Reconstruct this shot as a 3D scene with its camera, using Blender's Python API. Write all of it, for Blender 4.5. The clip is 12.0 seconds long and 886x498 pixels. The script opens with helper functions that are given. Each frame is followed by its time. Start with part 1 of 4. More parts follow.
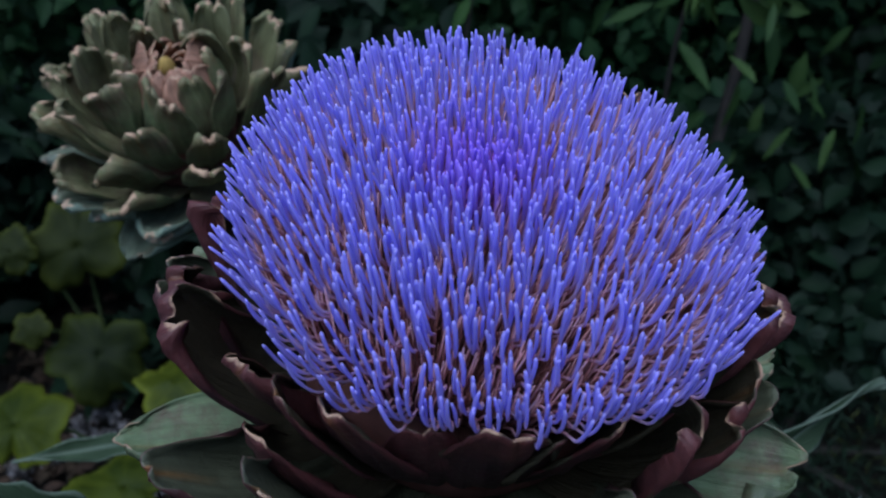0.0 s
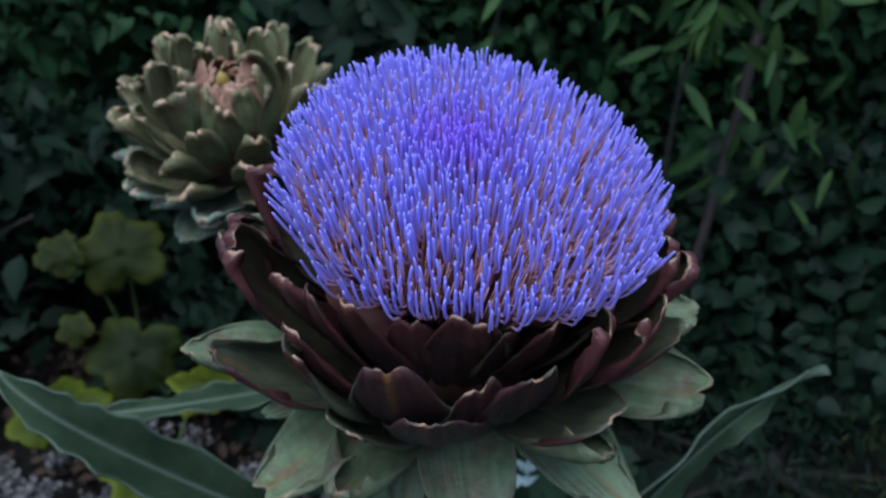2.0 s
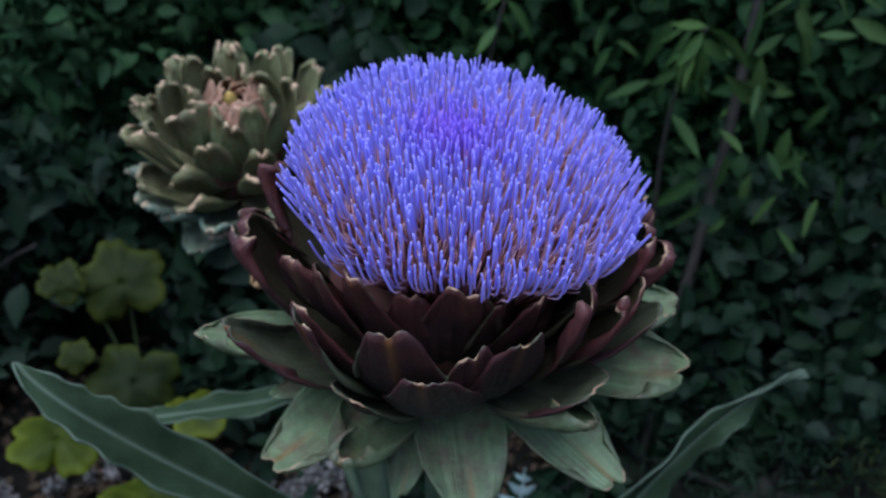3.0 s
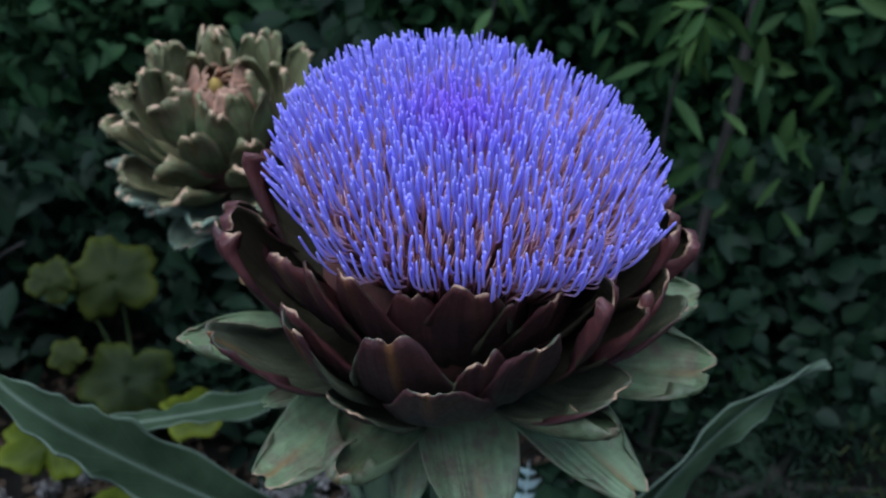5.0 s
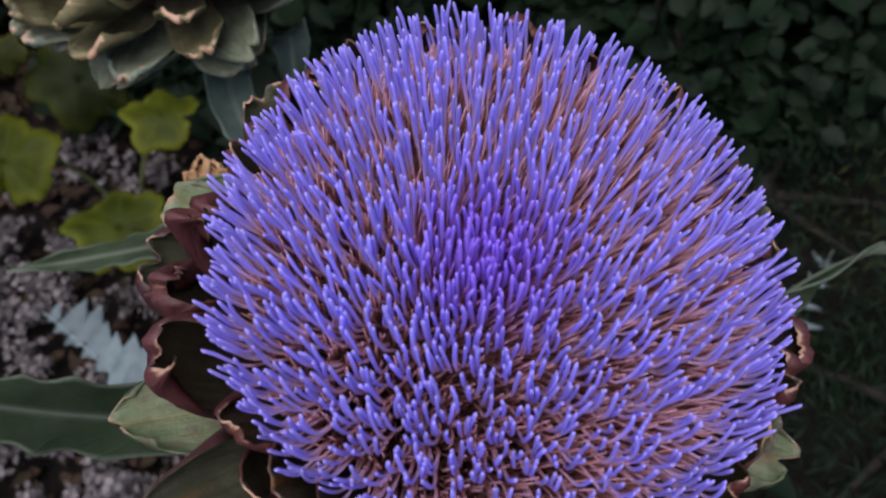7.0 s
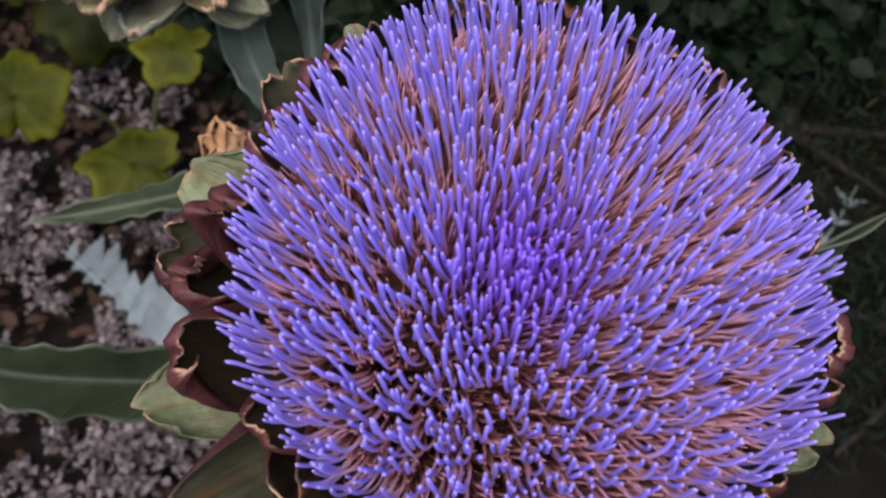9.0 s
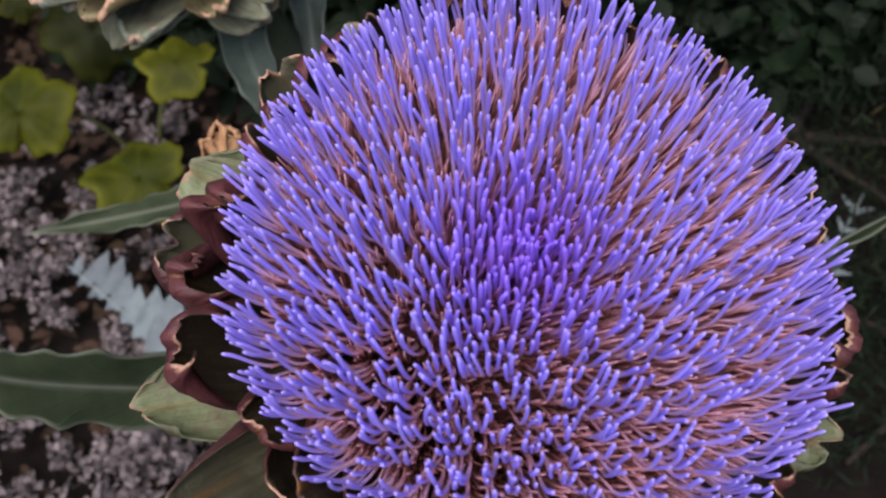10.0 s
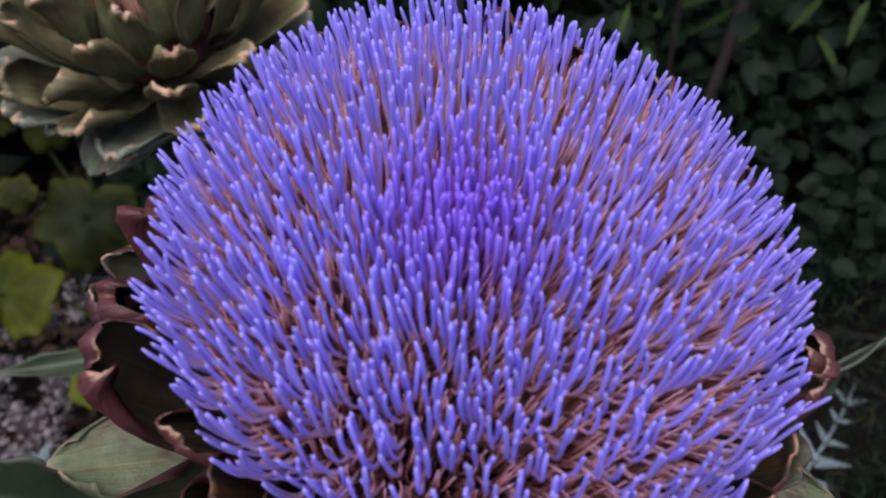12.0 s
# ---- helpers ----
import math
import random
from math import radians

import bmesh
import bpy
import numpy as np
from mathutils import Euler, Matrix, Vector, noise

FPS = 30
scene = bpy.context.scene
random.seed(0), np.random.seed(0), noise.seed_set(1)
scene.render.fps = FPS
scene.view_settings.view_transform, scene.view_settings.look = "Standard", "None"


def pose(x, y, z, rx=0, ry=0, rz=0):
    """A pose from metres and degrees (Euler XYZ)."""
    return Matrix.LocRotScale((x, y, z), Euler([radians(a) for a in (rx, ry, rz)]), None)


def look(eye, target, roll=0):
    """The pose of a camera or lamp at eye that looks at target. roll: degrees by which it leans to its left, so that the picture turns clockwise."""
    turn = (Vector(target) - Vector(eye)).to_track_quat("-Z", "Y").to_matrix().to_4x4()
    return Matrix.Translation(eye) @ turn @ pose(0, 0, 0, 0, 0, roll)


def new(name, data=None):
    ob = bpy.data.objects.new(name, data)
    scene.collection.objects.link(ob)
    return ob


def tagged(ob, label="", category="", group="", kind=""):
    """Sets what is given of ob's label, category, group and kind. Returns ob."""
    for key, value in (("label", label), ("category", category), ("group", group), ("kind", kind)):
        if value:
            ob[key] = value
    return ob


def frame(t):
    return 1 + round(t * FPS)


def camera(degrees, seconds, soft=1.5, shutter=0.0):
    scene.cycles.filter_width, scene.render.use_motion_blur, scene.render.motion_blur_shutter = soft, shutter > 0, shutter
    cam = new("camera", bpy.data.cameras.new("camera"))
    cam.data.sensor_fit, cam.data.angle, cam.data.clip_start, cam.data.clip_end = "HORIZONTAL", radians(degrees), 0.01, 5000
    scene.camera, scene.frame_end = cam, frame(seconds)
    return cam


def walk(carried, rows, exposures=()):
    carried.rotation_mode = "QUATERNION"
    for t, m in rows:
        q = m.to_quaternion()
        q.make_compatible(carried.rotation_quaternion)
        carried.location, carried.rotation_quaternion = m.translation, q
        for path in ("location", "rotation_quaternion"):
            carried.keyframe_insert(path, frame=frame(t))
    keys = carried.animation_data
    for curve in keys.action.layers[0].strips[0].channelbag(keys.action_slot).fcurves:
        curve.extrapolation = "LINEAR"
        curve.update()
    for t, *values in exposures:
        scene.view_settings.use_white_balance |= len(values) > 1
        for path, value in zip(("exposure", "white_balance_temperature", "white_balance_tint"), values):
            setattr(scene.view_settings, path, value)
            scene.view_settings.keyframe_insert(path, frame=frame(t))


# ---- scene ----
cam = camera(52.8, 12.0, soft=2.0, shutter=0.4)
cam.data.dof.use_dof, cam.data.dof.focus_distance, cam.data.dof.aperture_fstop = True, 0.235, 21.0
PATH = [
    (0, (0.0028, -0.1927, 0.8117), (-0.0003, 0.0749, 0.6762), -3.06),
    (0.5, (0.0017, -0.1957, 0.8160), (-0.0040, 0.0725, 0.6815), -2.63),
    (1, (0.0102, -0.2160, 0.8198), (0.0039, 0.0525, 0.6861), -2.01),
    (1.5, (0.0138, -0.2427, 0.8231), (0.0054, 0.0285, 0.6952), -2.03),
    (2, (0.0150, -0.2782, 0.8212), (0.0038, -0.0047, 0.6983), -1.71),
    (2.5, (0.0171, -0.3129, 0.8207), (0.0047, -0.0358, 0.7064), -1.64),
    (3, (0.0153, -0.3115, 0.8130), (0.0059, -0.0325, 0.7032), -1.48),
    (3.2, (0.0132, -0.3054, 0.8128), (0.0036, -0.0262, 0.7035), -1.52),
    (4.8, (0.0116, -0.2838, 0.8027), (0.0033, -0.0059, 0.6899), -2.53),
    (5, (0.0120, -0.2831, 0.8035), (0.0037, -0.0055, 0.6902), -2.44),
    (5.5, (0.0107, -0.2729, 0.8074), (0.0053, 0.0064, 0.6980), -2.17),
    (6, (0.0057, -0.2375, 0.8331), (0.0040, 0.0317, 0.7007), -1.79),
    (6.2, (0.0040, -0.2116, 0.8444), (-0.0030, 0.0403, 0.6816), -2.92),
    (6.5, (0.0016, -0.1724, 0.8580), (-0.0084, 0.0632, 0.6726), -3.35),
    (7, (0.0015, -0.1202, 0.8734), (-0.0015, 0.0804, 0.6504), -1.46),
    (7.2, (0.0029, -0.1142, 0.8811), (-0.0012, 0.0807, 0.6531), -1.85),
    (8.8, (0.0027, -0.1049, 0.8755), (-0.0055, 0.0762, 0.6365), -3.06),
    (9, (-0.0020, -0.1009, 0.8785), (-0.0100, 0.0794, 0.6389), -2.80),
    (9.5, (-0.0020, -0.0945, 0.8833), (-0.0116, 0.0832, 0.6418), -3.06),
    (10, (-0.0005, -0.1038, 0.8728), (-0.0106, 0.0809, 0.6366), -3.78),
    (10.5, (0.0018, -0.1107, 0.8671), (-0.0070, 0.0846, 0.6396), -3.76),
    (11, (0.0051, -0.1166, 0.8614), (-0.0031, 0.0956, 0.6494), -2.99),
    (11.5, (0.0088, -0.1244, 0.8495), (-0.0003, 0.0999, 0.6505), -2.97),
    (12, (0.0088, -0.1325, 0.8288), (0.0028, 0.1063, 0.6474), -2.11),
]
EXPOSURES = [(0.0, 1.03, 5200, 1), (0.5, 1.22, 5250, -1), (2.0, 1.42, 5350, -1), (2.5, 1.50, 5380, -1), (5.5, 1.48, 5400, -3), (6.0, 1.40, 5350, -3), (6.5, 1.31, 5950, 6), (7.0, 1.40, 6650, 16), (9.0, 1.68, 7250, 24), (10.5, 1.77, 7250, 24), (11.5, 1.81, 7050, 25), (12.0, 1.47, 6600, 22)]
walk(cam, [(t, look(eye, target, roll)) for t, eye, target, roll in PATH], EXPOSURES)

# ---- light: dim overcast evening, open sky above, hedge behind ----
SUN_EL, SUN_ROT = radians(66), radians(195)
world = bpy.data.worlds.new("sky")
scene.world = world
world.use_nodes = True
wn = world.node_tree.nodes
sky = wn.new("ShaderNodeTexSky")
sky.sky_type, sky.sun_disc = "NISHITA", False
sky.sun_elevation, sky.sun_rotation = SUN_EL, SUN_ROT
sky.air_density, sky.dust_density, sky.ozone_density = 1.0, 2.5, 1.0
wn["Background"].inputs["Strength"].default_value = 0.06
world.node_tree.links.new(sky.outputs["Color"], wn["Background"].inputs["Color"])
sun_data = bpy.data.lights.new("sun", "SUN")
sun_data.energy, sun_data.angle, sun_data.color = 1.42, radians(60), (0.97, 0.98, 1.0)
sun = new("sun", sun_data)
sun.matrix_world = look((0, 0, 5), (0.0 + math.sin(SUN_ROT + math.pi) * 3, math.cos(SUN_ROT + math.pi) * 3, 5 - 3 * math.tan(SUN_EL)))


# ---- materials ----
def material(name, rough=0.6, spec=0.3):
    m = bpy.data.materials.new(name)
    m.use_nodes = True
    b = m.node_tree.nodes["Principled BSDF"]
    b.inputs["Roughness"].default_value = rough
    b.inputs["Specular IOR Level"].default_value = spec
    return m, m.node_tree.nodes, m.node_tree.links, b


def noise_node(nodes, links, scale, detail=4.0, rough=0.6, coord="Object"):
    tc = nodes.new("ShaderNodeTexCoord")
    n = nodes.new("ShaderNodeTexNoise")
    n.inputs["Scale"].default_value, n.inputs["Detail"].default_value, n.inputs["Roughness"].default_value = scale, detail, rough
    links.new(tc.outputs[coord], n.inputs["Vector"])
    return n.outputs["Fac"]


def ramp(nodes, links, fac, stops):
    r = nodes.new("ShaderNodeValToRGB")
    e = r.color_ramp.elements
    while len(e) < len(stops):
        e.new(0.5)
    for k, (p, c) in enumerate(stops):
        e[k].position, e[k].color = p, (*c, 1.0)
    links.new(fac, r.inputs["Fac"])
    return r.outputs["Color"]


def mix(nodes, links, fac, a, b, blend="MIX"):
    n = nodes.new("ShaderNodeMix")
    n.data_type, n.blend_type = "RGBA", blend
    for sock, v in ((n.inputs[0], fac), (n.inputs[6], a), (n.inputs[7], b)):
        if isinstance(v, (int, float)):
            sock.default_value = v
        elif isinstance(v, tuple):
            sock.default_value = (*v, 1.0)
        else:
            links.new(v, sock)
    return n.outputs[2]


def calc(nodes, links, op, a, b=0.0):
    n = nodes.new("ShaderNodeMath")
    n.operation, n.use_clamp = op, op not in ("SINE",)
    for sock, v in zip(n.inputs, (a, b)):
        if isinstance(v, (int, float)):
            sock.default_value = v
        else:
            links.new(v, sock)
    return n.outputs[0]


def n_sub(nodes, links, a, b):
    n = nodes.new("ShaderNodeMath")
    n.operation = "SUBTRACT"
    links.new(a, n.inputs[0])
    n.inputs[1].default_value = b
    return n.outputs[0]


def n_mul(nodes, links, a, b):
    n = nodes.new("ShaderNodeMath")
    n.operation = "MULTIPLY"
    links.new(a, n.inputs[0])
    n.inputs[1].default_value = b
    return n.outputs[0]


def n_add(nodes, links, a, b):
    n = nodes.new("ShaderNodeMath")
    n.operation = "ADD"
    links.new(a, n.inputs[0])
    links.new(b, n.inputs[1])
    return n.outputs[0]


def attribute(nodes, name):
    a = nodes.new("ShaderNodeAttribute")
    a.attribute_name = name
    return a.outputs["Fac"]


def bump(nodes, links, bsdf, height, strength, distance):
    n = nodes.new("ShaderNodeBump")
    n.inputs["Strength"].default_value, n.inputs["Distance"].default_value = strength, distance
    links.new(height, n.inputs["Height"])
    links.new(n.outputs["Normal"], bsdf.inputs["Normal"])


def bract_material(name, outer_a, outer_b, inner_a, inner_b, dry_a, dry_b, edge=0.72, rough=0.55, blotch=0.0, fibres=0.38, blush=None):
    """Fleshy scale: outer and inner skin of their own colours, a dry papery margin that frays inwards."""
    m, n, l, b = material(name, rough, 0.38)
    big = noise_node(n, l, 38.0, 7.0, 0.65)
    fine = noise_node(n, l, 420.0, 6.0, 0.7)
    outer = ramp(n, l, big, [(0.32, outer_a), (0.68, outer_b)])
    inner = ramp(n, l, big, [(0.3, inner_a), (0.7, inner_b)])
    skin = mix(n, l, attribute(n, "inner"), outer, inner)
    if blush:
        skin = mix(n, l, ramp(n, l, n_add(n, l, attribute(n, "rise"), n_mul(n, l, n_sub(n, l, noise_node(n, l, 70.0, 4.0), 0.5), 0.6)), [(0.62, (0.0,) * 3), (0.92, (0.85,) * 3)]), skin, mix(n, l, attribute(n, "inner"), blush, inner_b))
    if blotch:
        dirt = ramp(n, l, noise_node(n, l, 55.0, 6.0, 0.7), [(0.46, (0.0,) * 3), (0.62, (blotch,) * 3)])
        skin = mix(n, l, dirt, skin, (0.085, 0.042, 0.038))
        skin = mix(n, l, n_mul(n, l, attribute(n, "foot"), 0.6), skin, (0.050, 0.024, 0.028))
    speck = calc(n, l, "GREATER_THAN", noise_node(n, l, 900.0, 2.0), 0.69)
    skin = mix(n, l, calc(n, l, "MULTIPLY", speck, 0.35), skin, (0.02, 0.013, 0.012))
    patch = noise_node(n, l, 130.0, 5.0, 0.65)
    skin = mix(n, l, ramp(n, l, patch, [(0.40, (0.0,) * 3), (0.66, (0.55,) * 3)]), skin, mix(n, l, attribute(n, "inner"), outer_b, inner_b))
    skin = mix(n, l, calc(n, l, "MULTIPLY", attribute(n, "streak"), 0.7), skin, (0.17, 0.072, 0.016))
    # long fibres from foot to tip
    at = n.new("ShaderNodeCombineXYZ")
    l.new(n_mul(n, l, attribute(n, "across"), 9.0), at.inputs[0])
    l.new(n_mul(n, l, attribute(n, "rise"), 1.8), at.inputs[1])
    l.new(n_mul(n, l, n.new("ShaderNodeObjectInfo").outputs["Random"], 60.0), at.inputs[2])
    fibre = n.new("ShaderNodeTexNoise")
    fibre.inputs["Scale"].default_value, fibre.inputs["Detail"].default_value = 1.0, 6.0
    l.new(at.outputs[0], fibre.inputs["Vector"])
    tone = n.new("ShaderNodeHueSaturation")
    l.new(ramp(n, l, fibre.outputs["Fac"], [(0.30, (1 - fibres,) * 3), (0.70, (1 + 1.2 * fibres,) * 3)]), tone.inputs["Value"])
    l.new(skin, tone.inputs["Color"])
    skin = tone.outputs["Color"]
    dry = mix(n, l, fine, dry_a, dry_b)
    ragged = noise_node(n, l, 85.0, 4.0, 0.6)
    fray = calc(n, l, "ADD", attribute(n, "margin"), n_mul(n, l, n_sub(n, l, ragged, 0.5), 1.5))
    edge_fac = n.new("ShaderNodeMapRange")
    edge_fac.inputs["From Min"].default_value, edge_fac.inputs["From Max"].default_value = edge, edge + 0.16
    l.new(fray, edge_fac.inputs["Value"])
    l.new(mix(n, l, edge_fac.outputs["Result"], skin, dry), b.inputs["Base Color"])
    l.new(ramp(n, l, fine, [(0.3, (rough - 0.14,) * 3), (0.7, (rough + 0.14,) * 3)]), b.inputs["Roughness"])
    bump(n, l, b, n_add(n, l, n_mul(n, l, fibre.outputs["Fac"], 1.2), calc(n, l, "ADD", calc(n, l, "MULTIPLY", fine, 0.6), big)), 0.6, 0.0014)
    return m


M_PURPLE = bract_material("purple_bract", (0.0085, 0.0038, 0.0050), (0.034, 0.0125, 0.0165), (0.015, 0.012, 0.0078), (0.042, 0.035, 0.021), (0.17, 0.085, 0.058), (0.44, 0.29, 0.20), 0.76, 0.50, fibres=0.24, blush=(0.090, 0.026, 0.027))
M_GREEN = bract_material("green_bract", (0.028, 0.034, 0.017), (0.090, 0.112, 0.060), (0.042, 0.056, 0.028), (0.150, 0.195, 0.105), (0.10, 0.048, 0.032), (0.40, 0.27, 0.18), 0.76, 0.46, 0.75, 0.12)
M_MIXED = bract_material("greenish_purple_bract", (0.0085, 0.0046, 0.0060), (0.028, 0.0160, 0.0190), (0.026, 0.026, 0.0165), (0.068, 0.072, 0.046), (0.19, 0.095, 0.062), (0.50, 0.34, 0.235), 0.76, 0.50, fibres=0.24, blush=(0.066, 0.021, 0.023))
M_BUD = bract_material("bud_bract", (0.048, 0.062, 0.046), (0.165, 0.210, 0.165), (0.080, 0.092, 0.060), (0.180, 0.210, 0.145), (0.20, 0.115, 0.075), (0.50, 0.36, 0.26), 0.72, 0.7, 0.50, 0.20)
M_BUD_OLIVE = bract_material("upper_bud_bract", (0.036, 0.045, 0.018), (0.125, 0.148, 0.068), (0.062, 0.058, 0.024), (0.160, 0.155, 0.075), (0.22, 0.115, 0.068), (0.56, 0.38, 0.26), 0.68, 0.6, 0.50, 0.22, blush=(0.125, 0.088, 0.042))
M_BUD_PINK = bract_material("bud_inner_bract", (0.13, 0.062, 0.042), (0.30, 0.155, 0.105), (0.14, 0.055, 0.026), (0.28, 0.13, 0.07), (0.26, 0.15, 0.085), (0.55, 0.38, 0.27), 0.66, 0.6)


def floret_material():
    m, n, l, b = material("floret", 0.65, 0.12)
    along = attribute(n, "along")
    # brown stalk foot, darkened further with the shade deep between the florets
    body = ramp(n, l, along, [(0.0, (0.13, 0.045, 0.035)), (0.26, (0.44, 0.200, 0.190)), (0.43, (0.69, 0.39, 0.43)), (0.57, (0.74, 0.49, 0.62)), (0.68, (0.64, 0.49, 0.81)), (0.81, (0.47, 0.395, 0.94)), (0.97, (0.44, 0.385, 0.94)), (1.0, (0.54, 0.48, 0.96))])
    deep = ramp(n, l, along, [(0.0, (0.24, 0.07, 0.10)), (0.40, (0.36, 0.11, 0.36)), (0.70, (0.40, 0.15, 0.72)), (1.0, (0.42, 0.23, 0.92))])
    col = mix(n, l, attribute(n, "core"), body, deep)
    var = n.new("ShaderNodeMapRange")
    geo = n.new("ShaderNodeNewGeometry")
    l.new(geo.outputs["Random Per Island"], var.inputs["Value"])
    var.inputs["To Min"].default_value, var.inputs["To Max"].default_value = 0.86, 1.06
    hsv = n.new("ShaderNodeHueSaturation")
    l.new(var.outputs["Result"], hsv.inputs["Value"])
    l.new(col, hsv.inputs["Color"])
    l.new(hsv.outputs["Color"], b.inputs["Base Color"])
    thin = n.new("ShaderNodeBsdfTranslucent")
    l.new(hsv.outputs["Color"], thin.inputs["Color"])
    both = n.new("ShaderNodeMixShader")
    both.inputs["Fac"].default_value = 0.52
    l.new(b.outputs["BSDF"], both.inputs[1])
    l.new(thin.outputs["BSDF"], both.inputs[2])
    l.new(both.outputs["Shader"], n["Material Output"].inputs["Surface"])
    return m


M_FLORET = floret_material()


def leaf_material(name, a, b_col, rib, rough=0.6, scale=30.0, down=0.0, veins=0.0, spec=0.10):
    """Leaf skin: mottled, paler along the rib attribute, random from leaf to leaf."""
    m, n, l, b = material(name, rough, spec)
    col = ramp(n, l, noise_node(n, l, scale, 5.0), [(0.3, a), (0.7, b_col)])
    col = mix(n, l, attribute(n, "rib"), col, rib)
    geo, info = n.new("ShaderNodeNewGeometry"), n.new("ShaderNodeObjectInfo")
    rnd = calc(n, l, "FRACT", n_add(n, l, geo.outputs["Random Per Island"], info.outputs["Random"]))
    var = n.new("ShaderNodeMapRange")
    l.new(rnd, var.inputs["Value"])
    var.inputs["To Min"].default_value, var.inputs["To Max"].default_value = 0.7, 1.2
    hue = n.new("ShaderNodeMapRange")
    l.new(rnd, hue.inputs["Value"])
    hue.inputs["To Min"].default_value, hue.inputs["To Max"].default_value = 0.515, 0.485
    hsv = n.new("ShaderNodeHueSaturation")
    l.new(var.outputs["Result"], hsv.inputs["Value"])
    l.new(hue.outputs["Result"], hsv.inputs["Hue"])
    l.new(col, hsv.inputs["Color"])
    l.new(hsv.outputs["Color"], b.inputs["Base Color"])
    fine = noise_node(n, l, scale * 14, 6.0, 0.7)
    if veins:
        wavy = n_add(n, l, n_mul(n, l, attribute(n, "lv"), 15.0), n_add(n, l, n_mul(n, l, attribute(n, "lu"), -2.6), n_mul(n, l, noise_node(n, l, 60.0, 2.0), 0.5)))
        saw = n.new("ShaderNodeMath")
        saw.operation = "PINGPONG"
        l.new(wavy, saw.inputs[0])
        saw.inputs[1].default_value = 0.5
        line = ramp(n, l, saw.outputs[0], [(0.0, (1.0,) * 3), (0.10, (0.0,) * 3)])
        l.new(mix(n, l, n_mul(n, l, line, veins), hsv.outputs["Color"], rib), b.inputs["Base Color"])
        fine = n_add(n, l, n_mul(n, l, fine, 0.5), n_mul(n, l, line, 0.8))
    bump(n, l, b, fine, 0.45, 0.0010)
    if down:
        b.inputs["Sheen Weight"].default_value, b.inputs["Sheen Roughness"].default_value = down, 0.5
    return m


M_ARTILEAF = leaf_material("artichoke_leaf", (0.014, 0.024, 0.012), (0.030, 0.046, 0.026), (0.095, 0.115, 0.090), 0.7, 40.0, 0.0, 0.06, 0.08)
M_BUDLEAF = leaf_material("grey_green_leaf", (0.034, 0.052, 0.044), (0.075, 0.105, 0.088), (0.13, 0.165, 0.14), 0.7, 40.0, 0.0, 0.06, 0.08)
M_SILVER = leaf_material("silver_leaf", (0.066, 0.092, 0.102), (0.136, 0.176, 0.187), (0.15, 0.19, 0.20), 0.7, 50.0, 0.1)
M_YELLOW = leaf_material("yellow_green_leaf", (0.014, 0.021, 0.0012), (0.046, 0.053, 0.0024), (0.110, 0.118, 0.010), 0.6, 22.0)
# darkened copy of M_YELLOW: shade on the far lobed plant is put into its colour
M_LOBED_SHADED = leaf_material("shaded_lobed_leaf", (0.005, 0.008, 0.0010), (0.014, 0.018, 0.0018), (0.036, 0.042, 0.005), 0.65, 22.0)
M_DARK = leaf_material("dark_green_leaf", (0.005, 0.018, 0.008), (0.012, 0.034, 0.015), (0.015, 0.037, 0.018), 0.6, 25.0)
# M_DARK taken darker: the low plants' shade is part of this leaf colour
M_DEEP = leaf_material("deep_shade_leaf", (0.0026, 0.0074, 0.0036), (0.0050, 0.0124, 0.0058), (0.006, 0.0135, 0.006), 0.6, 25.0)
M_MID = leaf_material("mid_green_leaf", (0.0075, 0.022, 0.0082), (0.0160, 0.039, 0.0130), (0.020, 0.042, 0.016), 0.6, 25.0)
M_LANCE = leaf_material("lance_green_leaf", (0.011, 0.025, 0.0068), (0.025, 0.050, 0.0125), (0.030, 0.053, 0.016), 0.6, 25.0)
M_FRESH = leaf_material("fresh_green_leaf", (0.020, 0.046, 0.009), (0.042, 0.078, 0.018), (0.05, 0.08, 0.03), 0.5, 25.0)
M_FEATHER = leaf_material("feathery_leaf", (0.005, 0.009, 0.002), (0.022, 0.026, 0.004), (0.022, 0.026, 0.006), 0.6, 25.0)
M_LITTER = leaf_material("dry_leaf_litter", (0.010, 0.007, 0.005), (0.040, 0.026, 0.017), (0.05, 0.034, 0.024), 0.85, 60.0)
M_GREYCOVER = leaf_material("grey_ground_cover", (0.026, 0.023, 0.024), (0.165, 0.146, 0.150), (0.19, 0.17, 0.175), 0.8, 60.0)


def stalk_material(name, a, b_col, rough=0.65):
    m, n, l, b = material(name, rough, 0.25)
    l.new(ramp(n, l, noise_node(n, l, 70.0, 6.0), [(0.3, a), (0.7, b_col)]), b.inputs["Base Color"])
    bump(n, l, b, noise_node(n, l, 300.0, 5.0, 0.7), 0.6, 0.001)
    return m


M_STEM = stalk_material("green_stem", (0.032, 0.046, 0.026), (0.066, 0.087, 0.055))
M_TWIG = stalk_material("brown_twig", (0.009, 0.007, 0.0065), (0.022, 0.017, 0.015), 0.8)
M_PETIOLE = stalk_material("petiole", (0.04, 0.055, 0.015), (0.07, 0.08, 0.03))
M_DRYBUD = stalk_material("dry_bud", (0.17, 0.085, 0.040), (0.46, 0.29, 0.16), 0.8)
M_YELLOWCORE = stalk_material("yellow_core", (0.22, 0.13, 0.03), (0.36, 0.24, 0.07), 0.8)
M_CORE = stalk_material("receptacle_hair", (0.055, 0.020, 0.018), (0.13, 0.055, 0.050), 0.9)
M_HEART = stalk_material("bud_heart", (0.06, 0.022, 0.022), (0.15, 0.06, 0.05), 0.8)


